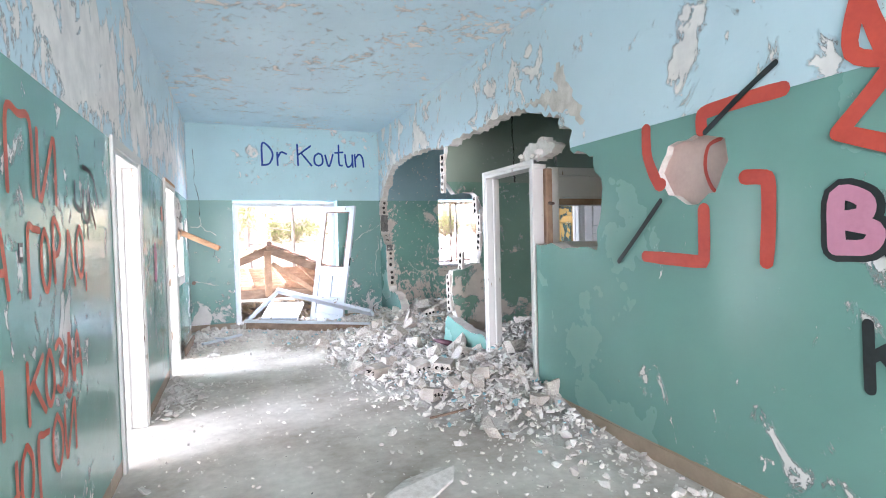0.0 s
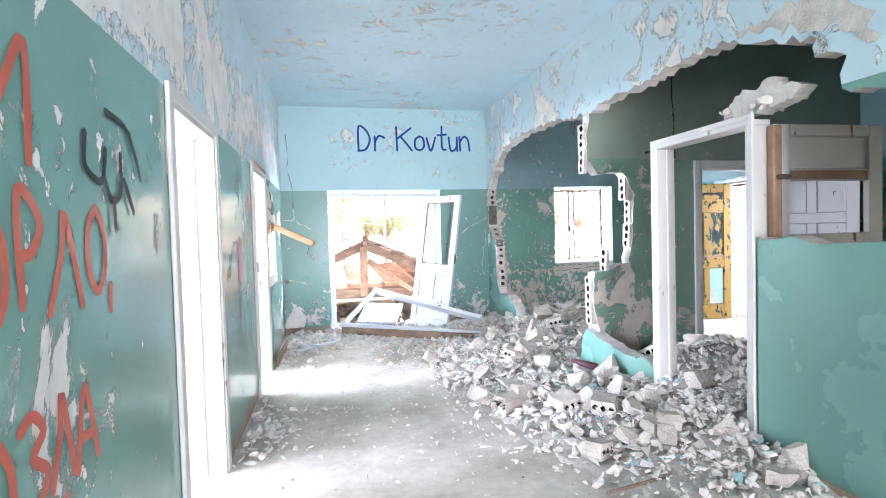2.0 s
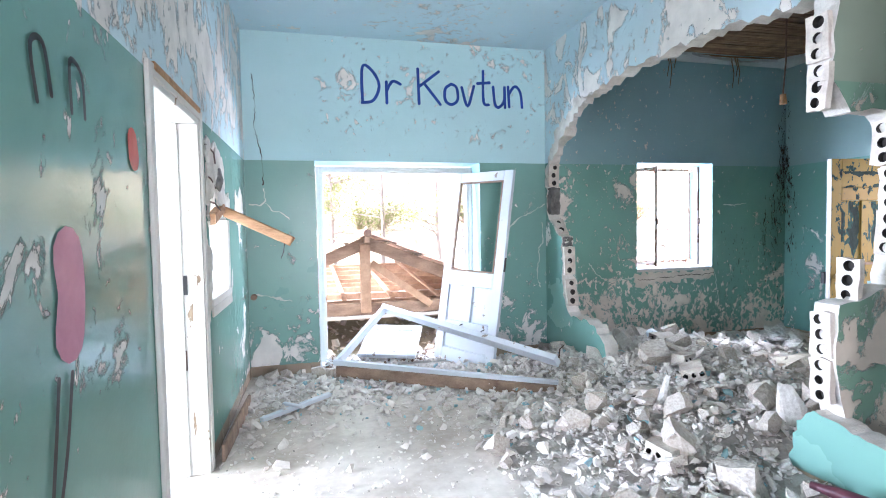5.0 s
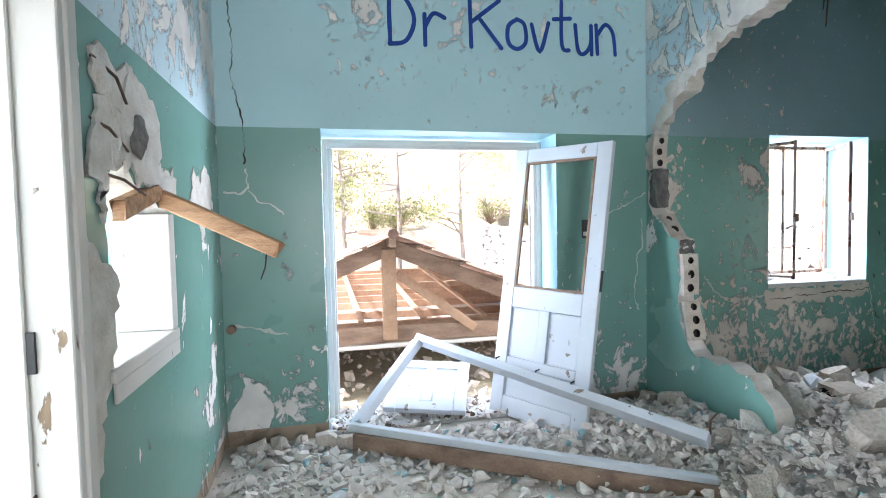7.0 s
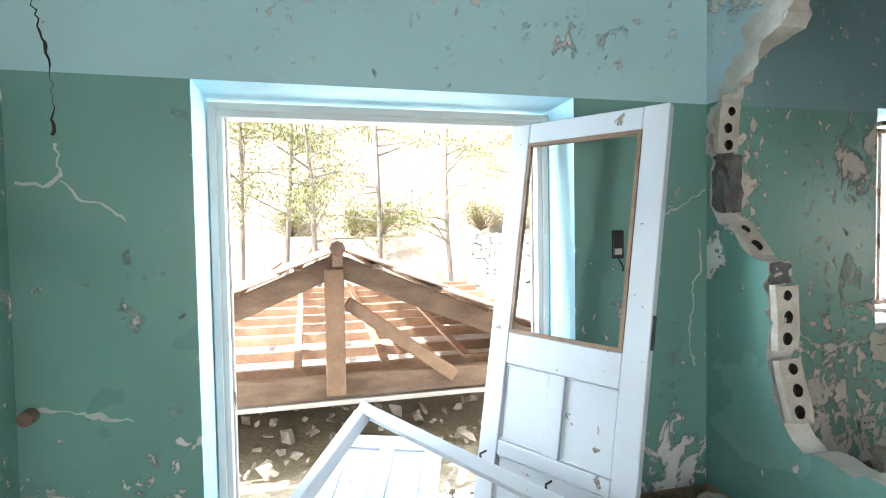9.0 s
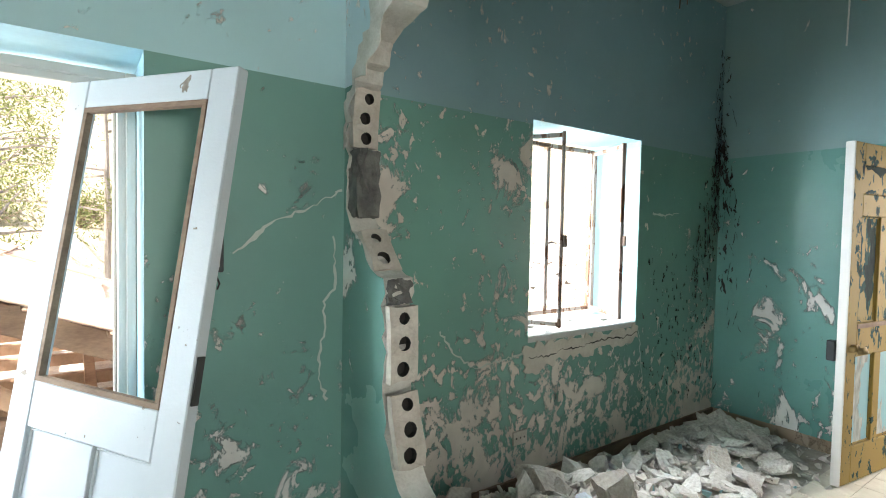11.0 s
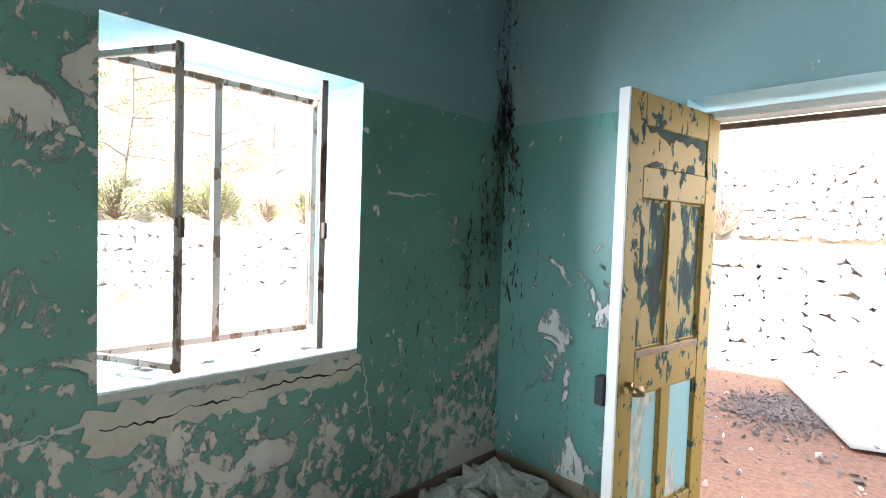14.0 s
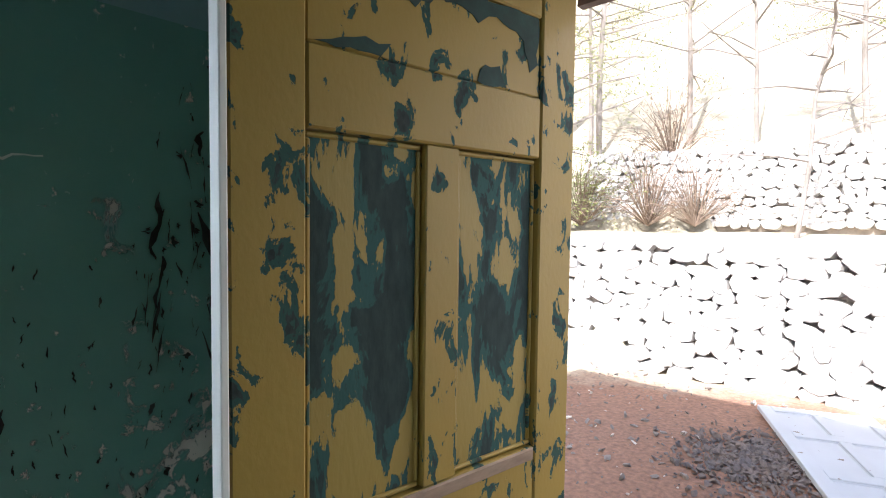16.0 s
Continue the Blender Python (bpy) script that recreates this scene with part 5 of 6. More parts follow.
def on_floor(r):
    y = r.uniform(1.0, 10.2)
    x = 3.1 * r.random() ** (0.75 if y < 6 else 1.0)
    k = noise.noise((x * 1.3, y * 0.9, 5)) * 0.5 + 0.5
    if r.random() > 0.15 + 0.5 * k + (0.4 if y > 7.5 else 0):
        return None
    return (min(x, 3.08), y, 0.0)


def left_foot(r):
    y = r.choice((r.uniform(5.9, 7.3), r.uniform(8.3, 10.2), r.uniform(6.3, 6.9), r.uniform(2.0, 4.9)))
    if y < 5 and r.random() > 0.3:
        return None
    return (abs(r.gauss(0.02, 0.16)) + 0.04, y, 0.0)


def right_foot(r):
    y = r.uniform(1.8, 5.0)
    if r.random() > (y - 1.5) / 3.5:
        return None
    return (WR - 0.05 - abs(r.gauss(0, 0.12 + 0.1 * (y - 1.8) / 3)), y, 0.0)


def back_foot(r):
    return (r.uniform(0.1, 3.0), YB - 0.1 - abs(r.gauss(0, 0.7)), 0.0)


scatter("rubble", "broken plaster and block crumbs heaped under the breach", 26000, over_heap, (0.012, 0.06), M_STONE, 1)
scatter("painted_crumbs", "turquoise chips of painted plaster among the rubble", 800, over_heap, (0.015, 0.055), M_TEALBIT, 2)
scatter("floor_grit", "grit and flakes scattered over the corridor floor", 7000, on_floor, (0.004, 0.026), M_STONE, 3)
scatter("floor_grit", "dark grit scattered over the corridor floor", 700, on_floor, (0.003, 0.012), M_MORTAR, 13)
scatter("wall_foot_rubble", "crumbs of plaster along the foot of the wall", 420, left_foot, (0.01, 0.06), M_STONE, 4)
scatter("wall_foot_rubble", "crumbs of plaster along the foot of the wall", 380, right_foot, (0.01, 0.055), M_STONE, 5)
scatter("doorway_rubble", "rubble and flakes in front of the back doorway", 1900, back_foot, (0.012, 0.075), M_STONE, 6)
scatter("doorway_rubble", "turquoise flakes in front of the back doorway", 150, back_foot, (0.015, 0.05), M_TEALBIT, 16)
scatter("doorway_rubble", "splinters and plaster littering the back threshold", 260, lambda r: (r.uniform(0.68, 2.3), r.uniform(YB - 0.05, YB + 0.4), 0.03), (0.012, 0.06), M_STONE, 17)
scatter("doorway_rubble", "dark splinters on the back threshold", 120, lambda r: (r.uniform(0.68, 2.3), r.uniform(YB - 0.05, YB + 0.4), 0.03), (0.012, 0.05), M_OLDWOOD, 18)
scatter("lintel_rubble", "plaster lumps left lying on the door frame", 46, lambda r: (r.uniform(3.1, 3.26), 5.0 + r.random() ** 2 * 0.35, 2.08 + r.uniform(0, 0.05)), (0.02, 0.075), M_STONE, 7)
scatter("doorway_rubble", "plaster bits behind the fallen frame", 120, lambda r: (r.uniform(1.9, 2.6), r.uniform(9.2, 9.9), 0.03), (0.015, 0.045), M_STONE, 8)

def torn(name, pts, place, depth, mat, label, category, amp=0.018, seed=1):
    """A ragged sheet of plaster."""
    ring = ragged([*pts, pts[0]], 0.028, amp * 0.8, random.Random(seed))[:-1]
    return tagged(slab(name, [(p.x, p.y) for p in ring], [], place, depth, [mat] * 3), label, category)


torn("broken_lintel", [(5.32, 2.085), (4.98, 2.085), (4.84, 2.10), (4.78, 2.16), (4.90, 2.19), (5.0, 2.26), (5.08, 2.21), (5.18, 2.24), (5.30, 2.15)], along_y(3.13, 1), 0.10, M_EDGE,
     "broken white plaster lintel over the door frame", "lintel", 0.025, 2)
setting(torn("torn_plaster", [(8.46, 1.45), (8.38, 1.66), (8.45, 1.8), (8.5, 1.93), (8.65, 1.98), (8.75, 1.95), (8.85, 1.98), (8.98, 1.93), (9.03, 1.8), (8.99, 1.69), (9.1, 1.66), (9.2, 1.71), (9.23, 1.58), (9.15, 1.53), (8.95, 1.59), (8.75, 1.63), (8.62, 1.69), (8.49, 1.62)],
             along_y(0.001, 1), 0.012, M_EDGE, "torn white plaster round the hatch", "plaster", 0.055, 3), "torn white plaster round the hatch", "plaster")
setting(torn("torn_plaster", [(9.5, 1.58), (9.6, 1.76), (9.72, 1.68), (9.84, 1.8), (9.98, 1.7), (10.02, 1.55), (9.85, 1.50), (9.75, 1.36), (9.62, 1.5)], along_y(0.001, 1), 0.004, M_EDGE,
             "white plaster bared beside the hatch", "plaster", 0.03, 4), "white plaster bared beside the hatch", "plaster")
setting(torn("torn_plaster", [(8.31, 1.60), (8.36, 1.40), (8.47, 1.33), (8.57, 1.25), (8.52, 1.12), (8.49, 1.0), (8.42, 0.91), (8.38, 0.75), (8.31, 0.6)], along_y(0.001, 1), 0.004, M_EDGE,
             "white plaster bared beside the door lining", "plaster", 0.03, 6), "white plaster bared beside the door lining", "plaster")
setting(torn("torn_plaster", [(9.2, 2.60), (9.5, 2.64), (9.72, 2.50), (9.95, 2.42), (10.05, 2.24), (10.2, 2.04), (10.26, 1.9), (10.24, 1.78), (10.14, 2.04), (10.02, 2.14), (9.78, 2.33), (9.4, 2.56)],
             along_y(WR - 0.001, -1), 0.005, M_EDGE, "pale plaster bared along the broken edge", "plaster", 0.045, 7), "pale plaster bared along the broken edge of the wall", "plaster")
setting(torn("torn_plaster", [(4.36, 2.26), (4.5, 2.52), (4.66, 2.78), (4.74, 2.72), (4.7, 2.55), (4.85, 2.62), (5.0, 2.58), (5.2, 2.57), (5.0, 2.51), (4.6, 2.40), (4.42, 2.24)],
             along_y(WR - 0.001, -1), 0.005, M_EDGE, "pale plaster bared over the broken edge", "plaster", 0.04, 8), "pale plaster bared over the broken edge of the wall", "plaster")
setting(torn("torn_plaster", [(4.20, 0.84), (5.29, 0.85), (5.29, 0.77), (5.1, 0.73), (4.95, 0.76), (4.78, 0.71), (4.6, 0.74), (4.42, 0.70), (4.3, 0.66), (4.2, 0.69)], along_x(YB - 0.0062, -1), 0.006, M_BARE,
             "pinkish plaster bared under the window sill", "plaster", 0.03, 9), "pinkish plaster bared under the window sill", "plaster")
crack("wall_crack", "dark crack under the window sill", M_SHADE_MOULD, 0.007, lambda u, v, d: (u, YB - 0.013 - d, v), "4.24,0.77 4.4,0.755 4.52,0.79 4.66,0.775 4.8,0.79 4.95,0.805 5.1,0.79 5.28,0.81", "wall crack", 0.002)
CHUNKS = []
for k in range(14):
    r7 = random.Random(300 + k)
    b = bmesh.new()
    bmesh.ops.create_cube(b, size=1.7)
    bmesh.ops.scale(b, vec=(1, r7.uniform(0.6, 0.95), r7.uniform(0.4, 0.75)), verts=b.verts)
    for _ in range(5):
        d = Vector((r7.gauss(0, 1), r7.gauss(0, 1), r7.gauss(0, 1))).normalized()
        cut = bmesh.ops.bisect_plane(b, geom=[*b.verts, *b.edges, *b.faces], plane_co=d * r7.uniform(0.42, 0.68), plane_no=d, clear_outer=True)
        es = [g for g in cut["geom_cut"] if isinstance(g, bmesh.types.BMEdge)]
        if es:
            bmesh.ops.contextual_create(b, geom=es)
    bmesh.ops.triangulate(b, faces=b.faces)
    bmesh.ops.subdivide_edges(b, edges=list(b.edges), cuts=1)
    for v in b.verts:
        v.co += Vector((r7.uniform(-1, 1), r7.uniform(-1, 1), r7.uniform(-1, 1))) * 0.045
    CHUNKS.append(mesh_of("rubble_chunk", b, M_BLOCK))
SHARDS = []
for k in range(12):
    r8 = random.Random(500 + k)
    b = bmesh.new()
    ring = [(math.cos(a) * r8.uniform(0.6, 1.1), math.sin(a) * r8.uniform(0.4, 0.8)) for a in [2 * math.pi * i / 7 + r8.uniform(-0.3, 0.3) for i in range(7)]]
    for z in (-0.08, 0.08):
        for x, y in ring:
            b.verts.new((x * (1 + z * r8.uniform(-0.3, 0.3)), y, z + 0.26 * x * x))
    bmesh.ops.convex_hull(b, input=b.verts)
    SHARDS.append(mesh_of("plaster_shard", b, [M_STONE]))
HOLLOW = [hollow_block(700 + k) for k in range(5)]
cr = random.Random(21)
placed = []
tries = 0
while len(placed) < 290 and tries < 9000:
    tries += 1
    p = over_heap(cr)
    if p is None or any((p[0] - q[0]) ** 2 + (p[1] - q[1]) ** 2 < (0.75 * (q[2])) ** 2 for q in placed):
        continue
    s = 0.05 * (0.15 / 0.05) ** (cr.random() ** 1.4)
    if p[0] < 2.9 and p[1] > 8.2:
        s *= 0.6
    elif p[1] < 6.3:
        s *= 0.75
    slabby = cr.random() < (0.8 if p[0] > 4.2 else 0.3)
    ob = new("plaster_shard" if slabby else "rubble_chunk", cr.choice(SHARDS if slabby else CHUNKS))
    tilt = 38 if slabby else 28
    ob.matrix_world = pose(p[0], p[1], p[2] + s * (0.35 if not slabby else 0.3), cr.gauss(0, tilt), cr.gauss(0, tilt), cr.uniform(0, 360)) @ Matrix.Diagonal((s * 1.1, s, s, 1))
    if slabby:
        tagged(ob, "pale shard of fallen wall plaster on the rubble", "plaster shard", "fallen plaster shards")
    else:
        tagged(ob, "broken lump of pale masonry on the rubble", "rubble chunk", "masonry lumps in the rubble")
    placed.append((p[0], p[1], s))
for k in range(150):
    x, y = cr.uniform(4.0, 6.25) if k < 95 else cr.uniform(5.3, 6.24), YB - 0.1 - abs(cr.gauss(0, 0.42 if k < 95 else 0.25))
    if (y < 9.2 and x > 5.5) or (x > 5.7 and y < 9.45):
        continue
    s = cr.uniform(0.05, 0.12)
    ob = new("plaster_shard", cr.choice(SHARDS))
    ob.matrix_world = pose(x, y, heap(x, y) + s * 0.16, cr.gauss(0, 19), cr.gauss(0, 19), cr.uniform(0, 360)) @ Matrix.Diagonal((s * 1.15, s, s, 1))
    tagged(ob, "pale shard of fallen wall plaster below the window wall", "plaster shard", "fallen plaster shards")
for k, (x, y, rz, tip) in enumerate(((2.22, 5.35, 40, 90), (2.0, 6.3, 120, 90), (3.35, 6.75, 35, 90),
                                     (4.6, 8.9, 20, 90), (3.9, 9.3, 80, 70), (2.45, 7.4, -60, 90), (3.5, 8.6, 15, 80), (2.5, 5.75, -25, 90), (2.68, 5.3, 70, 90), (2.35, 6.05, 10, 80),
                                     (2.9, 6.2, 140, 75), (3.45, 6.55, -70, 60), (3.75, 5.6, 30, 85), (2.75, 8.0, 95, 90), (3.3, 8.2, -30, 70), (4.1, 8.4, 60, 80))):
    ob = new("hollow_block", HOLLOW[k % 5])
    ob.matrix_world = pose(x, y, heap(x, y) + 0.035, cr.uniform(-14, 14), tip + cr.uniform(-14, 14), rz) @ Matrix.Scale(0.74, 4)
    tagged(ob, "broken hollow masonry block with round cores", "hollow block", "hollow blocks in the rubble")
for k, (x, y, s) in enumerate(((0.20, 10.05, 0.085), (0.33, 10.12, 0.07), (0.62, 10.05, 0.10), (0.75, 10.0, 0.08), (0.48, 10.16, 0.06), (2.0, 8.75, 0.06), (2.2, 8.6, 0.07), (1.8, 8.82, 0.05), (2.4, 8.45, 0.06), (1.95, 8.5, 0.05), (2.55, 8.6, 0.06), (2.3, 8.78, 0.05), (1.6, 8.84, 0.045))):
    ob = new("rubble_chunk", CHUNKS[k % 14])
    ob.matrix_world = pose(x, y, s * 0.45, cr.gauss(0, 15), cr.gauss(0, 15), cr.uniform(0, 360)) @ Matrix.Diagonal((s, s, s, 1))
    tagged(ob, "broken lump of pale masonry near the doorway", "rubble chunk", "masonry lumps at the doorway")

lath = part("wooden_strip", beam_bm((0.22, 8.95, 0.03), (0.72, 9.35, 0.045), 0.05, 0.03, bevel=0.004), M_WHITEOLD)
tagged(lath, "broken white wooden strip on the floor", "wood strip")
cross = part("wooden_strip", beam_bm((0.36, 9.2, 0.055), (0.52, 9.05, 0.06), 0.035, 0.02, bevel=0.004), M_WHITEOLD)
tagged(cross, "short broken strip lying across another", "wood strip")
tagged(part("fallen_board", beam_bm((0.06, 8.35, 0.06), (0.09, 9.35, 0.05), 0.02, 0.11, bevel=0.004), M_OLDWOOD), "dark board leaning along the wall foot", "board")
bottle = tagged(part("bottle", tube_bm([(2.93, 6.62, 0.20), (2.86, 6.78, 0.21), (2.84, 6.82, 0.21), (2.82, 6.87, 0.21)], 0.035, 0.016, 10), plain("dark_red_plastic", (0.12, 0.03, 0.04), (0.06, 0.02, 0.03), 0.4, 5.0), None, "", True), "dark plastic bottle in the rubble", "bottle")
bag = hull(901, 16, 0.5)
tagged(part("paper_bag", bag, plain("white_paper", (0.80, 0.82, 0.86), (0.62, 0.64, 0.70), 0.7, 5.0)), "crumpled white paper bag on the rubble", "paper bag").matrix_world = pose(3.95, 9.55, 0.30, 20, -10, 30) @ Matrix.Diagonal((0.11, 0.08, 0.09, 1))
rod = tagged(part("iron_rod", tube_bm([(2.05, 4.95, 0.03), (2.4, 5.0, 0.035), (2.75, 4.9, 0.05)], 0.011, 0.011, 6), M_OLDWOOD), "thin dark stick on the floor", "stick")
brd = new("plaster_shard", SHARDS[2])
brd.matrix_world = pose(1.62, 3.98, 0.015, 3, -2, 20) @ Matrix.Diagonal((0.26, 0.22, 0.10, 1))
tagged(brd, "pale slab of plaster lying on the bare floor", "plaster shard")

# skirtings
for nm, a in (("baseboard", (WR - 0.012, WR - 0.001, Y0, 5.03, 0.0, 0.10)),):
    setting(part(nm, box_bm(*a, bevel=0.003), plain("dusty_skirting", (0.40, 0.30, 0.21), (0.28, 0.21, 0.15), 0.8, 4.0)), "brown painted skirting", "baseboard")
setting(part("baseboard", box_bm(WR + TW + 0.01, XD - 0.002, YB - 0.022, YB - 0.0065, 0.0, 0.09, bevel=0.003), M_OLDWOOD), "brown dusty skirting under the window", "baseboard")

# ---- outside: collapsed roof behind the back doorway ----
roof = holder("collapsed_roof", "fallen timber roof with bare battens and tiles behind the doorway", "roof", kind="structure")
RX, RZ, SL = 1.25, 1.24, 0.42
for y in (11.55,):
    for sx in (-1, 1):
        part("rafter", beam_bm((RX, y, RZ), (RX + sx * 2.9, y, RZ - 2.9 * SL), 0.06, 0.15, bevel=0.006), M_OLDWOOD, roof)
    part("tie_beam", beam_bm((RX - 1.6, y, 0.40), (RX + 1.9, y, 0.40), 0.08, 0.15, bevel=0.006), M_OLDWOOD, roof)
    part("king_post", beam_bm((RX - 0.02, y - 0.05, 0.36), (RX - 0.02, y - 0.05, RZ - 0.02), 0.10, 0.13, up=(1, 0, 0), bevel=0.006), M_WOOD, roof)
    part("brace", beam_bm((RX + 0.06, y, 0.98), (RX + 0.82, y - 0.06, 0.42), 0.05, 0.09, bevel=0.006), M_WOOD, roof)
part("ridge_beam", beam_bm((RX, 11.3, RZ + 0.06), (RX, 16.0, RZ + 0.04), 0.07, 0.12, bevel=0.006), M_OLDWOOD, roof)
part("ridge_cap", tube_bm([(RX, 11.25, RZ + 0.12), (RX, 16.0, RZ + 0.09)], 0.05, 0.05, 8), M_IRON, roof, "dark ridge cap")
rr = random.Random(8)
# two boards added to keep the sun off the ground below the joists
part("ceiling_board", box_bm(RX - 1.75, RX + 2.05, 11.52, 15.5, 0.27, 0.30), M_DUST, roof, "dusty fallen ceiling board, added to shade the ground beneath")
part("shade_side_board", box_bm(RX - 1.78, RX - 1.755, 11.52, 15.5, -0.2, 0.30), M_OLDWOOD, roof)
for k in range(9):
    y = 11.85 + 0.42 * k
    part("joist", beam_bm((RX - 1.7, y, 0.44 + 0.03 * k + rr.uniform(-0.02, 0.02)), (RX + 2.0, y + rr.uniform(-0.06, 0.06), 0.44 + 0.03 * k + rr.uniform(-0.02, 0.02)), 0.05, 0.08, bevel=0.005), M_WOOD, roof)
for k in range(4):
    part("lath", beam_bm((RX - 0.9 + 0.62 * k, 11.65, 0.51), (RX - 1.0 + 0.64 * k, 15.2, 0.75), 0.06, 0.03, bevel=0.004), M_WOOD, roof)
for sx in (-1, 1):
    for k in range(7 if sx > 0 else 2):
        u = 0.25 + 0.4 * k
        part("batten", beam_bm((RX + sx * u, 11.35, RZ + 0.10 - u * SL), (RX + sx * u, 15.6, RZ + 0.08 - u * SL), 0.05, 0.03, bevel=0.004), M_OLDWOOD, roof)
tile = bmesh.new()
box(tile, -0.20, 0.20, -0.18, 0.18, -0.009, 0.009, bevel=0.006)
for v in tile.verts:
    v.co.z += 0.014 * math.cos(v.co.y * 17)
TILE = mesh_of("roof_tile", tile, M_ROOFTILE)
for sx in (-1, 1):
    for k in range(8):
        for j in range(12):
            if rr.random() < 0.08 or j == 11 or (sx < 0 and j > 1):
                continue
            u = 0.2 + 0.34 * k
            o = new("roof_tile", TILE)
            o.parent = roof
            o.matrix_world = pose(RX + sx * u, 11.45 + 0.35 * j, RZ + 0.135 - u * SL + rr.uniform(0, 0.012), rr.uniform(-2, 2), sx * math.degrees(math.atan(SL)) - sx * 3, rr.uniform(-3, 3))
part("edge_trim", beam_bm((RX - 1.6, 11.46, 0.31), (RX + 1.9, 11.46, 0.31), 0.02, 0.03, bevel=0.003), M_WHITE, roof, "white flaking trim under the beam")
scatter("yard_rubble", "pale rubble lying among the fallen roof timbers", 500, lambda r: (r.uniform(-1.2, 4.2), r.uniform(10.85, 15.0), -0.16), (0.03, 0.12), M_STONE, 31)

# ---- outside: dry stone terraces ----
def terrace(name, pts, z0, h, count, seed, label):
    """A retaining wall of rough stones laid in courses along a bent line."""
    w = holder(name, label, "stone wall", kind="structure")
    r = random.Random(seed)
    P = [Vector(p) for p in pts]
    lens = [(b - a).length for a, b in zip(P, P[1:])]
    meshes = []
    for k in range(10):
        b = bmesh.new()
        for i in range(9):
            a = 2 * math.pi * (i + r.uniform(-0.35, 0.35)) / 9
            c, s = math.cos(a), math.sin(a)
            q = (abs(c) ** 3 + abs(s) ** 3) ** (1 / 3)
            f = r.uniform(0.82, 1.08) / q
            for yy in (-1, 1):
                b.verts.new((c * f * r.uniform(0.9, 1.0), yy * r.uniform(0.75, 1.0), s * f * r.uniform(0.9, 1.0)))
        bmesh.ops.convex_hull(b, input=b.verts)
        bmesh.ops.bevel(b, geom=list(b.edges), offset=0.035, segments=1, affect="EDGES")
        meshes.append(mesh_of("stone", b, M_ROCK))
    core = bmesh.new()
    for a, b in zip(P, P[1:]):
        d = (b - a).normalized()
        nrm = Vector((d.y, -d.x))
        q = [a, b, b - nrm * -0.7, a - nrm * -0.7]
        lo = [core.verts.new((p.x, p.y, z0 - 0.2)) for p in q]
        hi = [core.verts.new((p.x, p.y, z0 + h - 0.06)) for p in q]
        core.faces.new(hi)
        for i in range(4):
            core.faces.new((lo[i], lo[(i + 1) % 4], hi[(i + 1) % 4], hi[i]))
    part("core", core, M_ROCKDARK, w)
    z, made = z0, 0
    while z < z0 + h - 0.05:
        ch = r.uniform(0.11, 0.20)
        for (a, b), ln in zip(zip(P, P[1:]), lens):
            d = (b - a) / ln
            nrm = Vector((-d.y, d.x))
            s = 0.0
            while s < ln:
                wd = r.uniform(0.11, 0.33)
                c = a + d * (s + wd / 2) + nrm * 0.02
                o = new("stone", r.choice(meshes))
                o.parent = w
                o.matrix_world = pose(c.x, c.y, z + ch / 2 + r.uniform(-0.03, 0.03), r.uniform(-8, 8), r.uniform(-16, 16), math.degrees(math.atan2(d.y, d.x)) + r.uniform(-12, 12)) @ Matrix.Diagonal((wd * 0.60, 0.13, ch * r.uniform(0.58, 0.74), 1))
                made += 1
                s += wd
        z += ch * 0.93
    return w


M_ROCKDARK = plain("wall_core_earth", (0.36, 0.31, 0.26), (0.24, 0.20, 0.17), 0.95, 6.0)
terrace("terrace_wall", ((11.35, 7.0), (11.6, 9.5), (11.3, 12.6)), -0.2, 1.55, 300, 1, "dry stone retaining wall of pale limestone")
terrace("terrace_wall", ((11.2, 13.0), (10.6, 15.2), (8.3, 18.2), (5.2, 21.4)), -0.2, 1.6, 300, 2, "dry stone retaining wall of pale limestone beyond the window")
terrace("terrace_wall", ((16.7, 8.3), (16.3, 14.0)), 1.5, 1.5, 300, 3, "upper dry stone terrace wall below the wood")


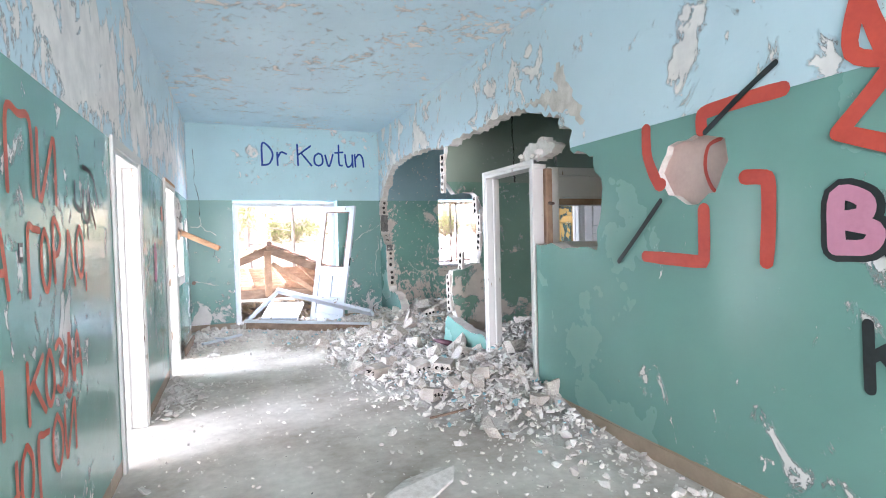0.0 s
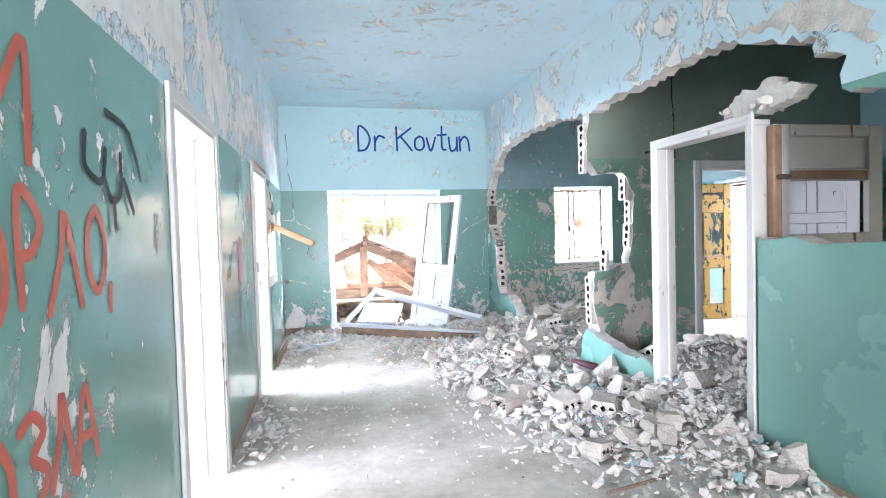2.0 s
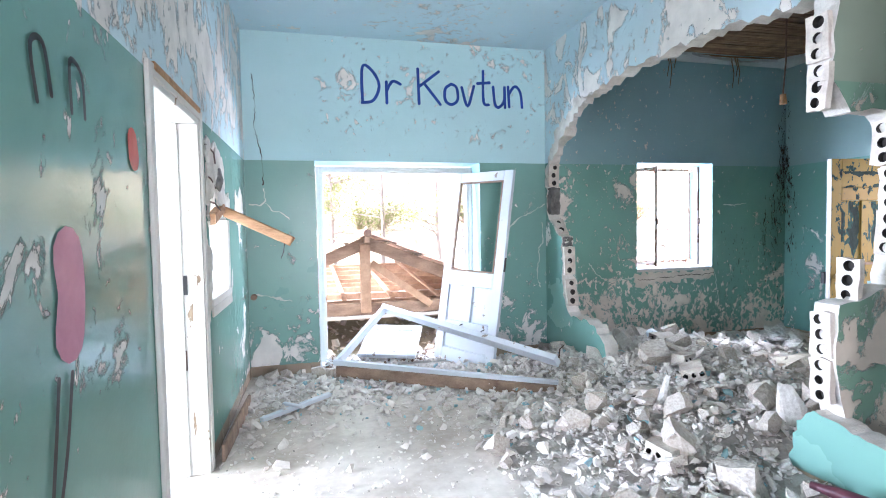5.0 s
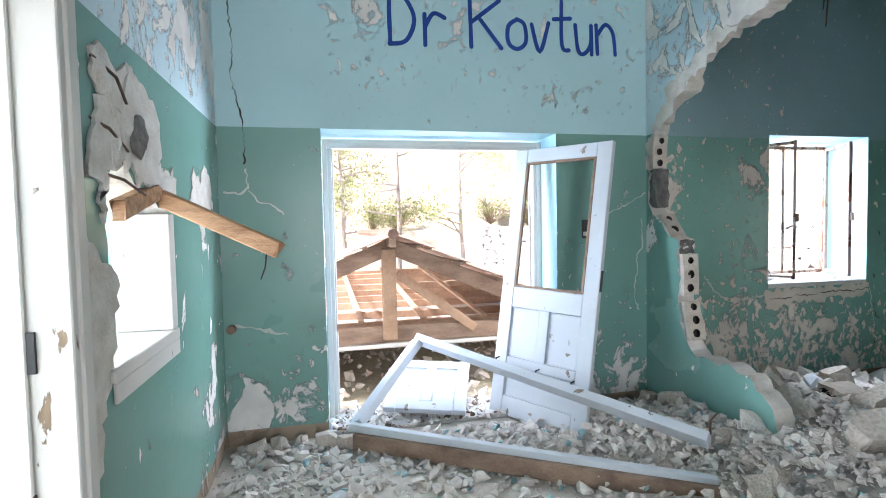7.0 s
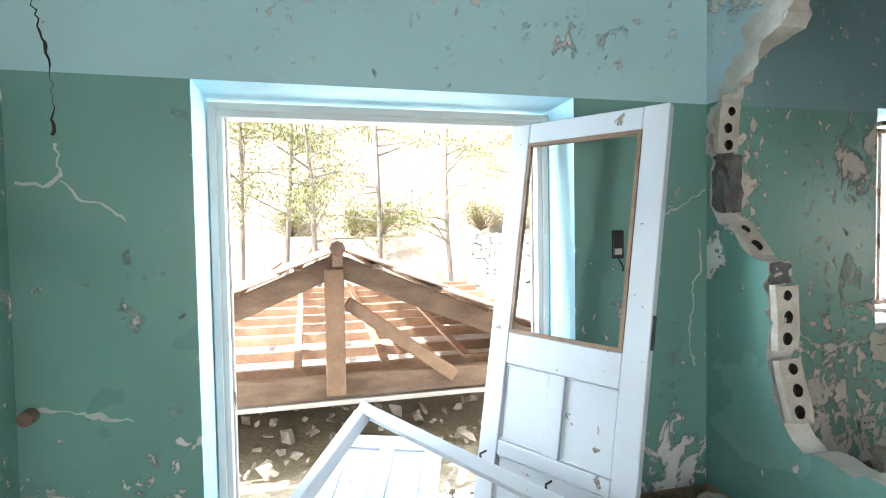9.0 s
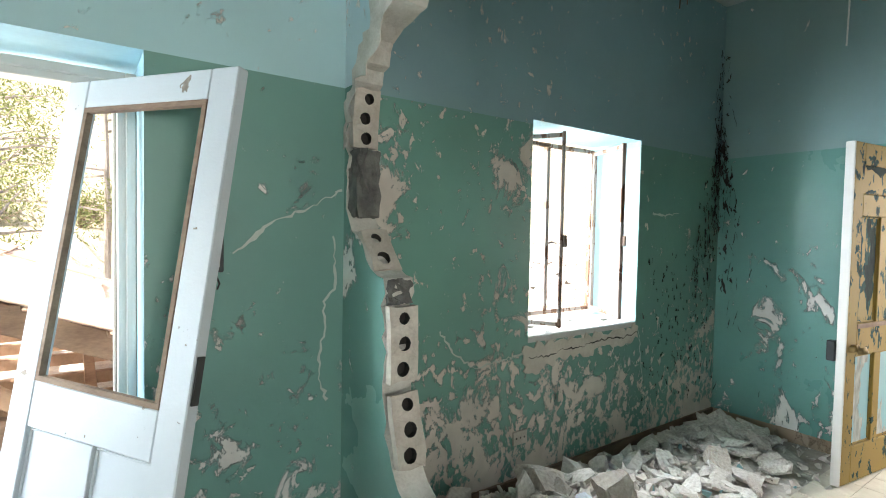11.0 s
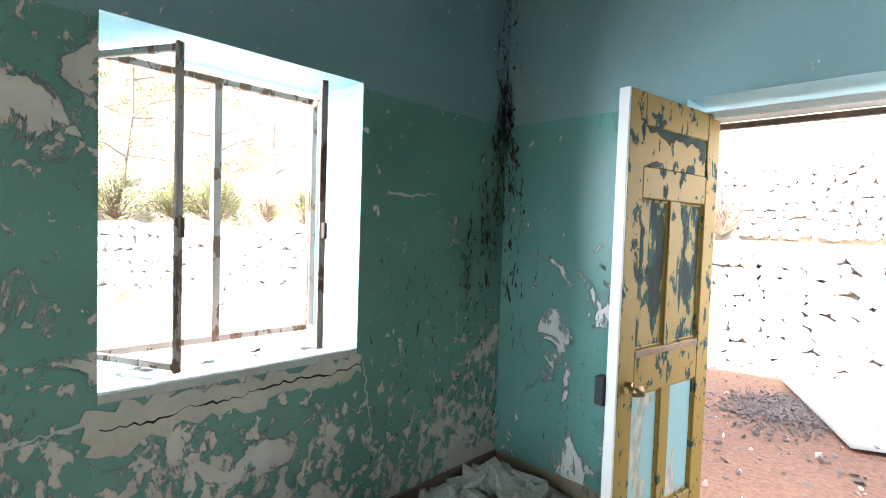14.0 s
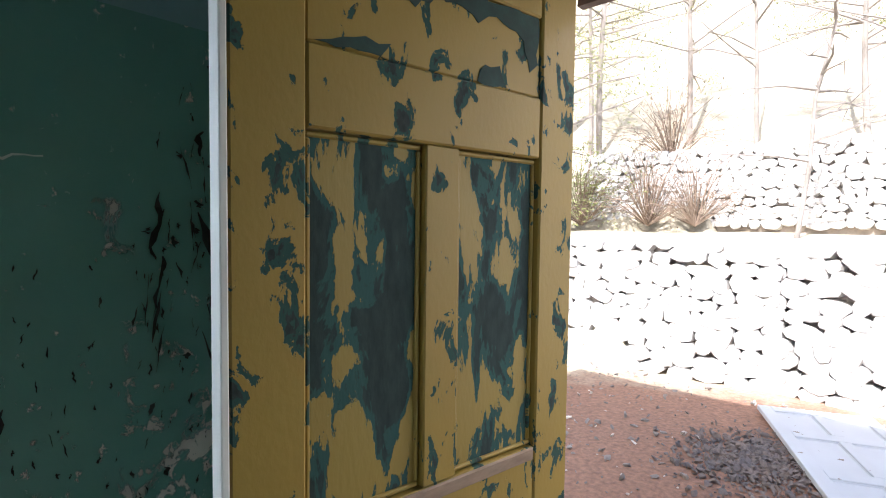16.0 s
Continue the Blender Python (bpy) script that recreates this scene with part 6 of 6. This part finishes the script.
# ---- trees ----
def tree(x, y, z, height, seed, leafy, lean=(0, 0)):
    r = random.Random(seed)
    t = holder("pine_tree", "thin pine with a bare lower trunk and sparse crown" if leafy else "bare dead tree with broken limbs", "tree", "trees on the slope", at=(x, y, z))
    top = Vector((lean[0] + r.uniform(-0.4, 0.4), lean[1] + r.uniform(-0.4, 0.4), height))
    mids = [top * u + Vector((r.uniform(-0.08, 0.08), r.uniform(-0.08, 0.08), 0)) for u in (0.25, 0.5, 0.75)]
    line = [Vector((0, 0, -0.3)), *mids, top]
    part("trunk", tube_bm(line, 0.02 + height * (0.008 if leafy else 0.0045), 0.012, 8), M_BARK, t)
    tips = []
    limbs = bmesh.new()
    for i in range(26 if leafy else 16):
        u = r.uniform(0.22, 0.98)
        k = min(int(u * 4), 3)
        p = line[k].lerp(line[k + 1], u * 4 - k)
        a = r.uniform(0, 6.3)
        ln = height * (0.24 * (1.1 - u) + 0.06) * r.uniform(0.6, 1.3)
        q = p + Vector((math.cos(a) * ln, math.sin(a) * ln, ln * r.uniform(-0.1, 0.5)))
        m = p.lerp(q, 0.5) + Vector((r.uniform(-0.1, 0.1), r.uniform(-0.1, 0.1), r.uniform(-0.02, 0.12)))
        tube(limbs, [p, m, q], 0.028, 0.007, 5)
        for _ in range(3):
            e = m.lerp(q, r.random()) + Vector((r.gauss(0, 0.2), r.gauss(0, 0.2), r.gauss(0.05, 0.15)))
            tube(limbs, [m.lerp(q, r.random()), e], 0.009, 0.004, 4)
            tips.append(e)
        tips.append(q)
    tagged(part("branchwork", limbs, M_BARK, t), "thin bare branches", kind="stuff")
    if leafy:
        vs, fs = [], []
        for p in tips:
            for _ in range(46):
                c = p + Vector((r.gauss(0, 0.2), r.gauss(0, 0.2), r.gauss(0, 0.15)))
                d = Vector((r.gauss(0, 1), r.gauss(0, 1), r.gauss(0.5, 0.8))).normalized() * r.uniform(0.05, 0.13)
                s = d.orthogonal().normalized() * 0.014
                b = len(vs)
                vs += [c - s, c + s, c + d]
                fs.append((b, b + 1, b + 2))
        me = bpy.data.meshes.new("crown")
        me.from_pydata(vs, [], fs)
        me.materials.append(M_LEAF)
        cobj = tagged(new("crown", me), "sparse yellow-green crown", kind="stuff")
        cobj.parent = t
    return t


for k, (x, y, z, h, lf) in enumerate(((14.0, 13.8, 1.4, 7.0, 1), (17.5, 14.5, 3.0, 9.0, 1), (14.6, 9.9, 1.4, 4.0, 0), (19.5, 11.5, 3.4, 8.0, 0), (20.0, 17.0, 3.5, 10.0, 1), (13.0, 16.0, 1.4, 5.0, 1),
                                      (9.5, 23.0, 1.4, 8.0, 1), (-2.6, 18.6, -0.2, 6.0, 1), (-0.6, 20.4, -0.2, 7.0, 1), (1.2, 18.9, -0.2, 5.5, 1), (2.6, 20.8, -0.2, 7.0, 1), (4.1, 19.2, -0.2, 6.0, 1), (0.2, 22.6, -0.2, 7.5, 1), (-3.6, 21.5, -0.2, 7.0, 1), (7.4, 23.5, 1.4, 5.5, 1), (11.3, 22.5, 1.4, 9.0, 0), (6.0, 26.0, 1.8, 7.0, 1), (12.5, 25.5, 2.0, 10.0, 1), (3.5, 28.0, 2.0, 8.0, 1),
                                      (0.5, 27.0, 1.8, 7.0, 1), (-2.0, 29.0, 2.0, 8.0, 1), (1.8, 30.0, 2.2, 9.0, 0), (5.0, 31.0, 2.4, 10.0, 1), (9.0, 29.0, 2.2, 9.0, 1), (15.5, 19.0, 2.0, 8.0, 0), (18.5, 8.6, 3.3, 7.5, 0), (19.0, 15.5, 3.2, 8.0, 1), (21.0, 13.5, 3.6, 9.0, 1), (20.5, 9.5, 3.5, 7.0, 1))):
    tree(x, y, z, h, 40 + k, bool(lf))


def bush(x, y, z, rad, seed, green):
    r = random.Random(seed)
    t = holder("dry_bush", "tangled dry bush against the terrace", "bush", "bushes on the terrace", at=(x, y, z))
    bm = bmesh.new()
    tips = []
    for _ in range(90):
        a, el = r.uniform(0, 6.3), r.uniform(0.3, 1.5)
        d = Vector((math.cos(a) * math.cos(el), math.sin(a) * math.cos(el), math.sin(el))) * rad * r.uniform(0.5, 1.2)
        m = d * 0.5 + Vector((r.uniform(-0.1, 0.1), r.uniform(-0.1, 0.1), 0.12))
        d.z = max(d.z - 0.3 * rad * r.random(), 0.05)
        tube(bm, [(0, 0, 0), m, d], 0.009, 0.004, 4)
        tips += [m, d]
    tagged(part("twig_tangle", bm, M_TWIG, t), "tangled dry twigs", kind="stuff")
    vs, fs = [], []
    for p in tips:
        for _ in range(10 if green else 3):
            c = p + Vector((r.gauss(0, 0.13), r.gauss(0, 0.13), r.gauss(0, 0.13)))
            d = Vector((r.gauss(0, 1), r.gauss(0, 1), r.gauss(0.3, 0.8))).normalized() * r.uniform(0.05, 0.1)
            s = d.orthogonal().normalized() * 0.016
            b = len(vs)
            vs += [c - s, c + s, c + d]
            fs.append((b, b + 1, b + 2))
    me = bpy.data.meshes.new("foliage")
    me.from_pydata(vs, [], fs)
    me.materials.append(M_LEAF if green else M_TWIG)
    o = tagged(new("foliage", me), "thin foliage", kind="stuff")
    o.parent = t


for k, (x, y, z, rad, g) in enumerate(((15.9, 12.6, 1.5, 1.9, 0), (15.4, 13.8, 1.5, 1.6, 1), (15.9, 11.7, 1.5, 1.6, 0), (16.6, 12.4, 2.8, 1.8, 0), (14.2, 14.6, 1.45, 1.2, 1), (7.9, 21.0, 1.45, 1.1, 1), (6.0, 23.0, 1.45, 1.6, 1), (7.0, 22.2, 1.4, 1.5, 1), (8.7, 20.8, 1.4, 1.4, 1), (10.1, 18.9, 1.4, 1.3, 1), (9.3, 22.0, 1.4, 1.8, 1), (9.6, 19.8, 1.45, 0.9, 0),
                                       (2.2, 24.5, 1.3, 1.4, 1), (0.2, 25.6, 1.3, 1.5, 1), (4.0, 25.0, 1.3, 1.3, 0), (-1.5, 26.6, 1.3, 1.4, 1), (3.0, 23.9, 1.3, 1.2, 1))):
    bush(x, y, z, rad, 90 + k, g)
scatter("pine_litter", "pine cones, chips and ash on the soil", 900, lambda r: (r.uniform(6.9, 11.2), r.uniform(7.0, 12.0), -0.19), (0.01, 0.05), M_BARK, 41, 0.4)
scatter("pine_litter", "pale chips on the soil before the door", 160, lambda r: (r.uniform(6.9, 11.2), r.uniform(7.0, 12.0), -0.19), (0.01, 0.05), M_STONE, 42, 0.4)
M_ASH = plain("wood_ash", (0.13, 0.115, 0.115), (0.24, 0.19, 0.16), 0.95, 9.0)
scatter("ash_patch", "grey patch of old fire ash and charcoal bits on the soil", 1500, lambda r: (9.6 + r.gauss(0, 0.30), 9.3 + r.gauss(0, 0.24), -0.185), (0.012, 0.045), M_ASH, 950, 0.4)

# ---- floor tiles near the yellow door ----
tb = bmesh.new()
box(tb, -0.0985, 0.0985, -0.0985, 0.0985, 0.0, 0.008, bevel=0.002)
FT = mesh_of("tile", tb, M_TILE)
for i in range(8):
    for j in range(10):
        o = new("tile", FT)
        o.parent = floor
        o.location = (XD - 0.1 - 0.2 * i, 7.42 + 0.2 * j, 0.001 + 0.0015 * rng.random())
for i in range(2):
    for j in range(4):
        o = new("tile", FT)
        o.parent = floor
        o.location = (XD + 0.1 + 0.2 * i, 8.41 + 0.2 * j, 0.001)
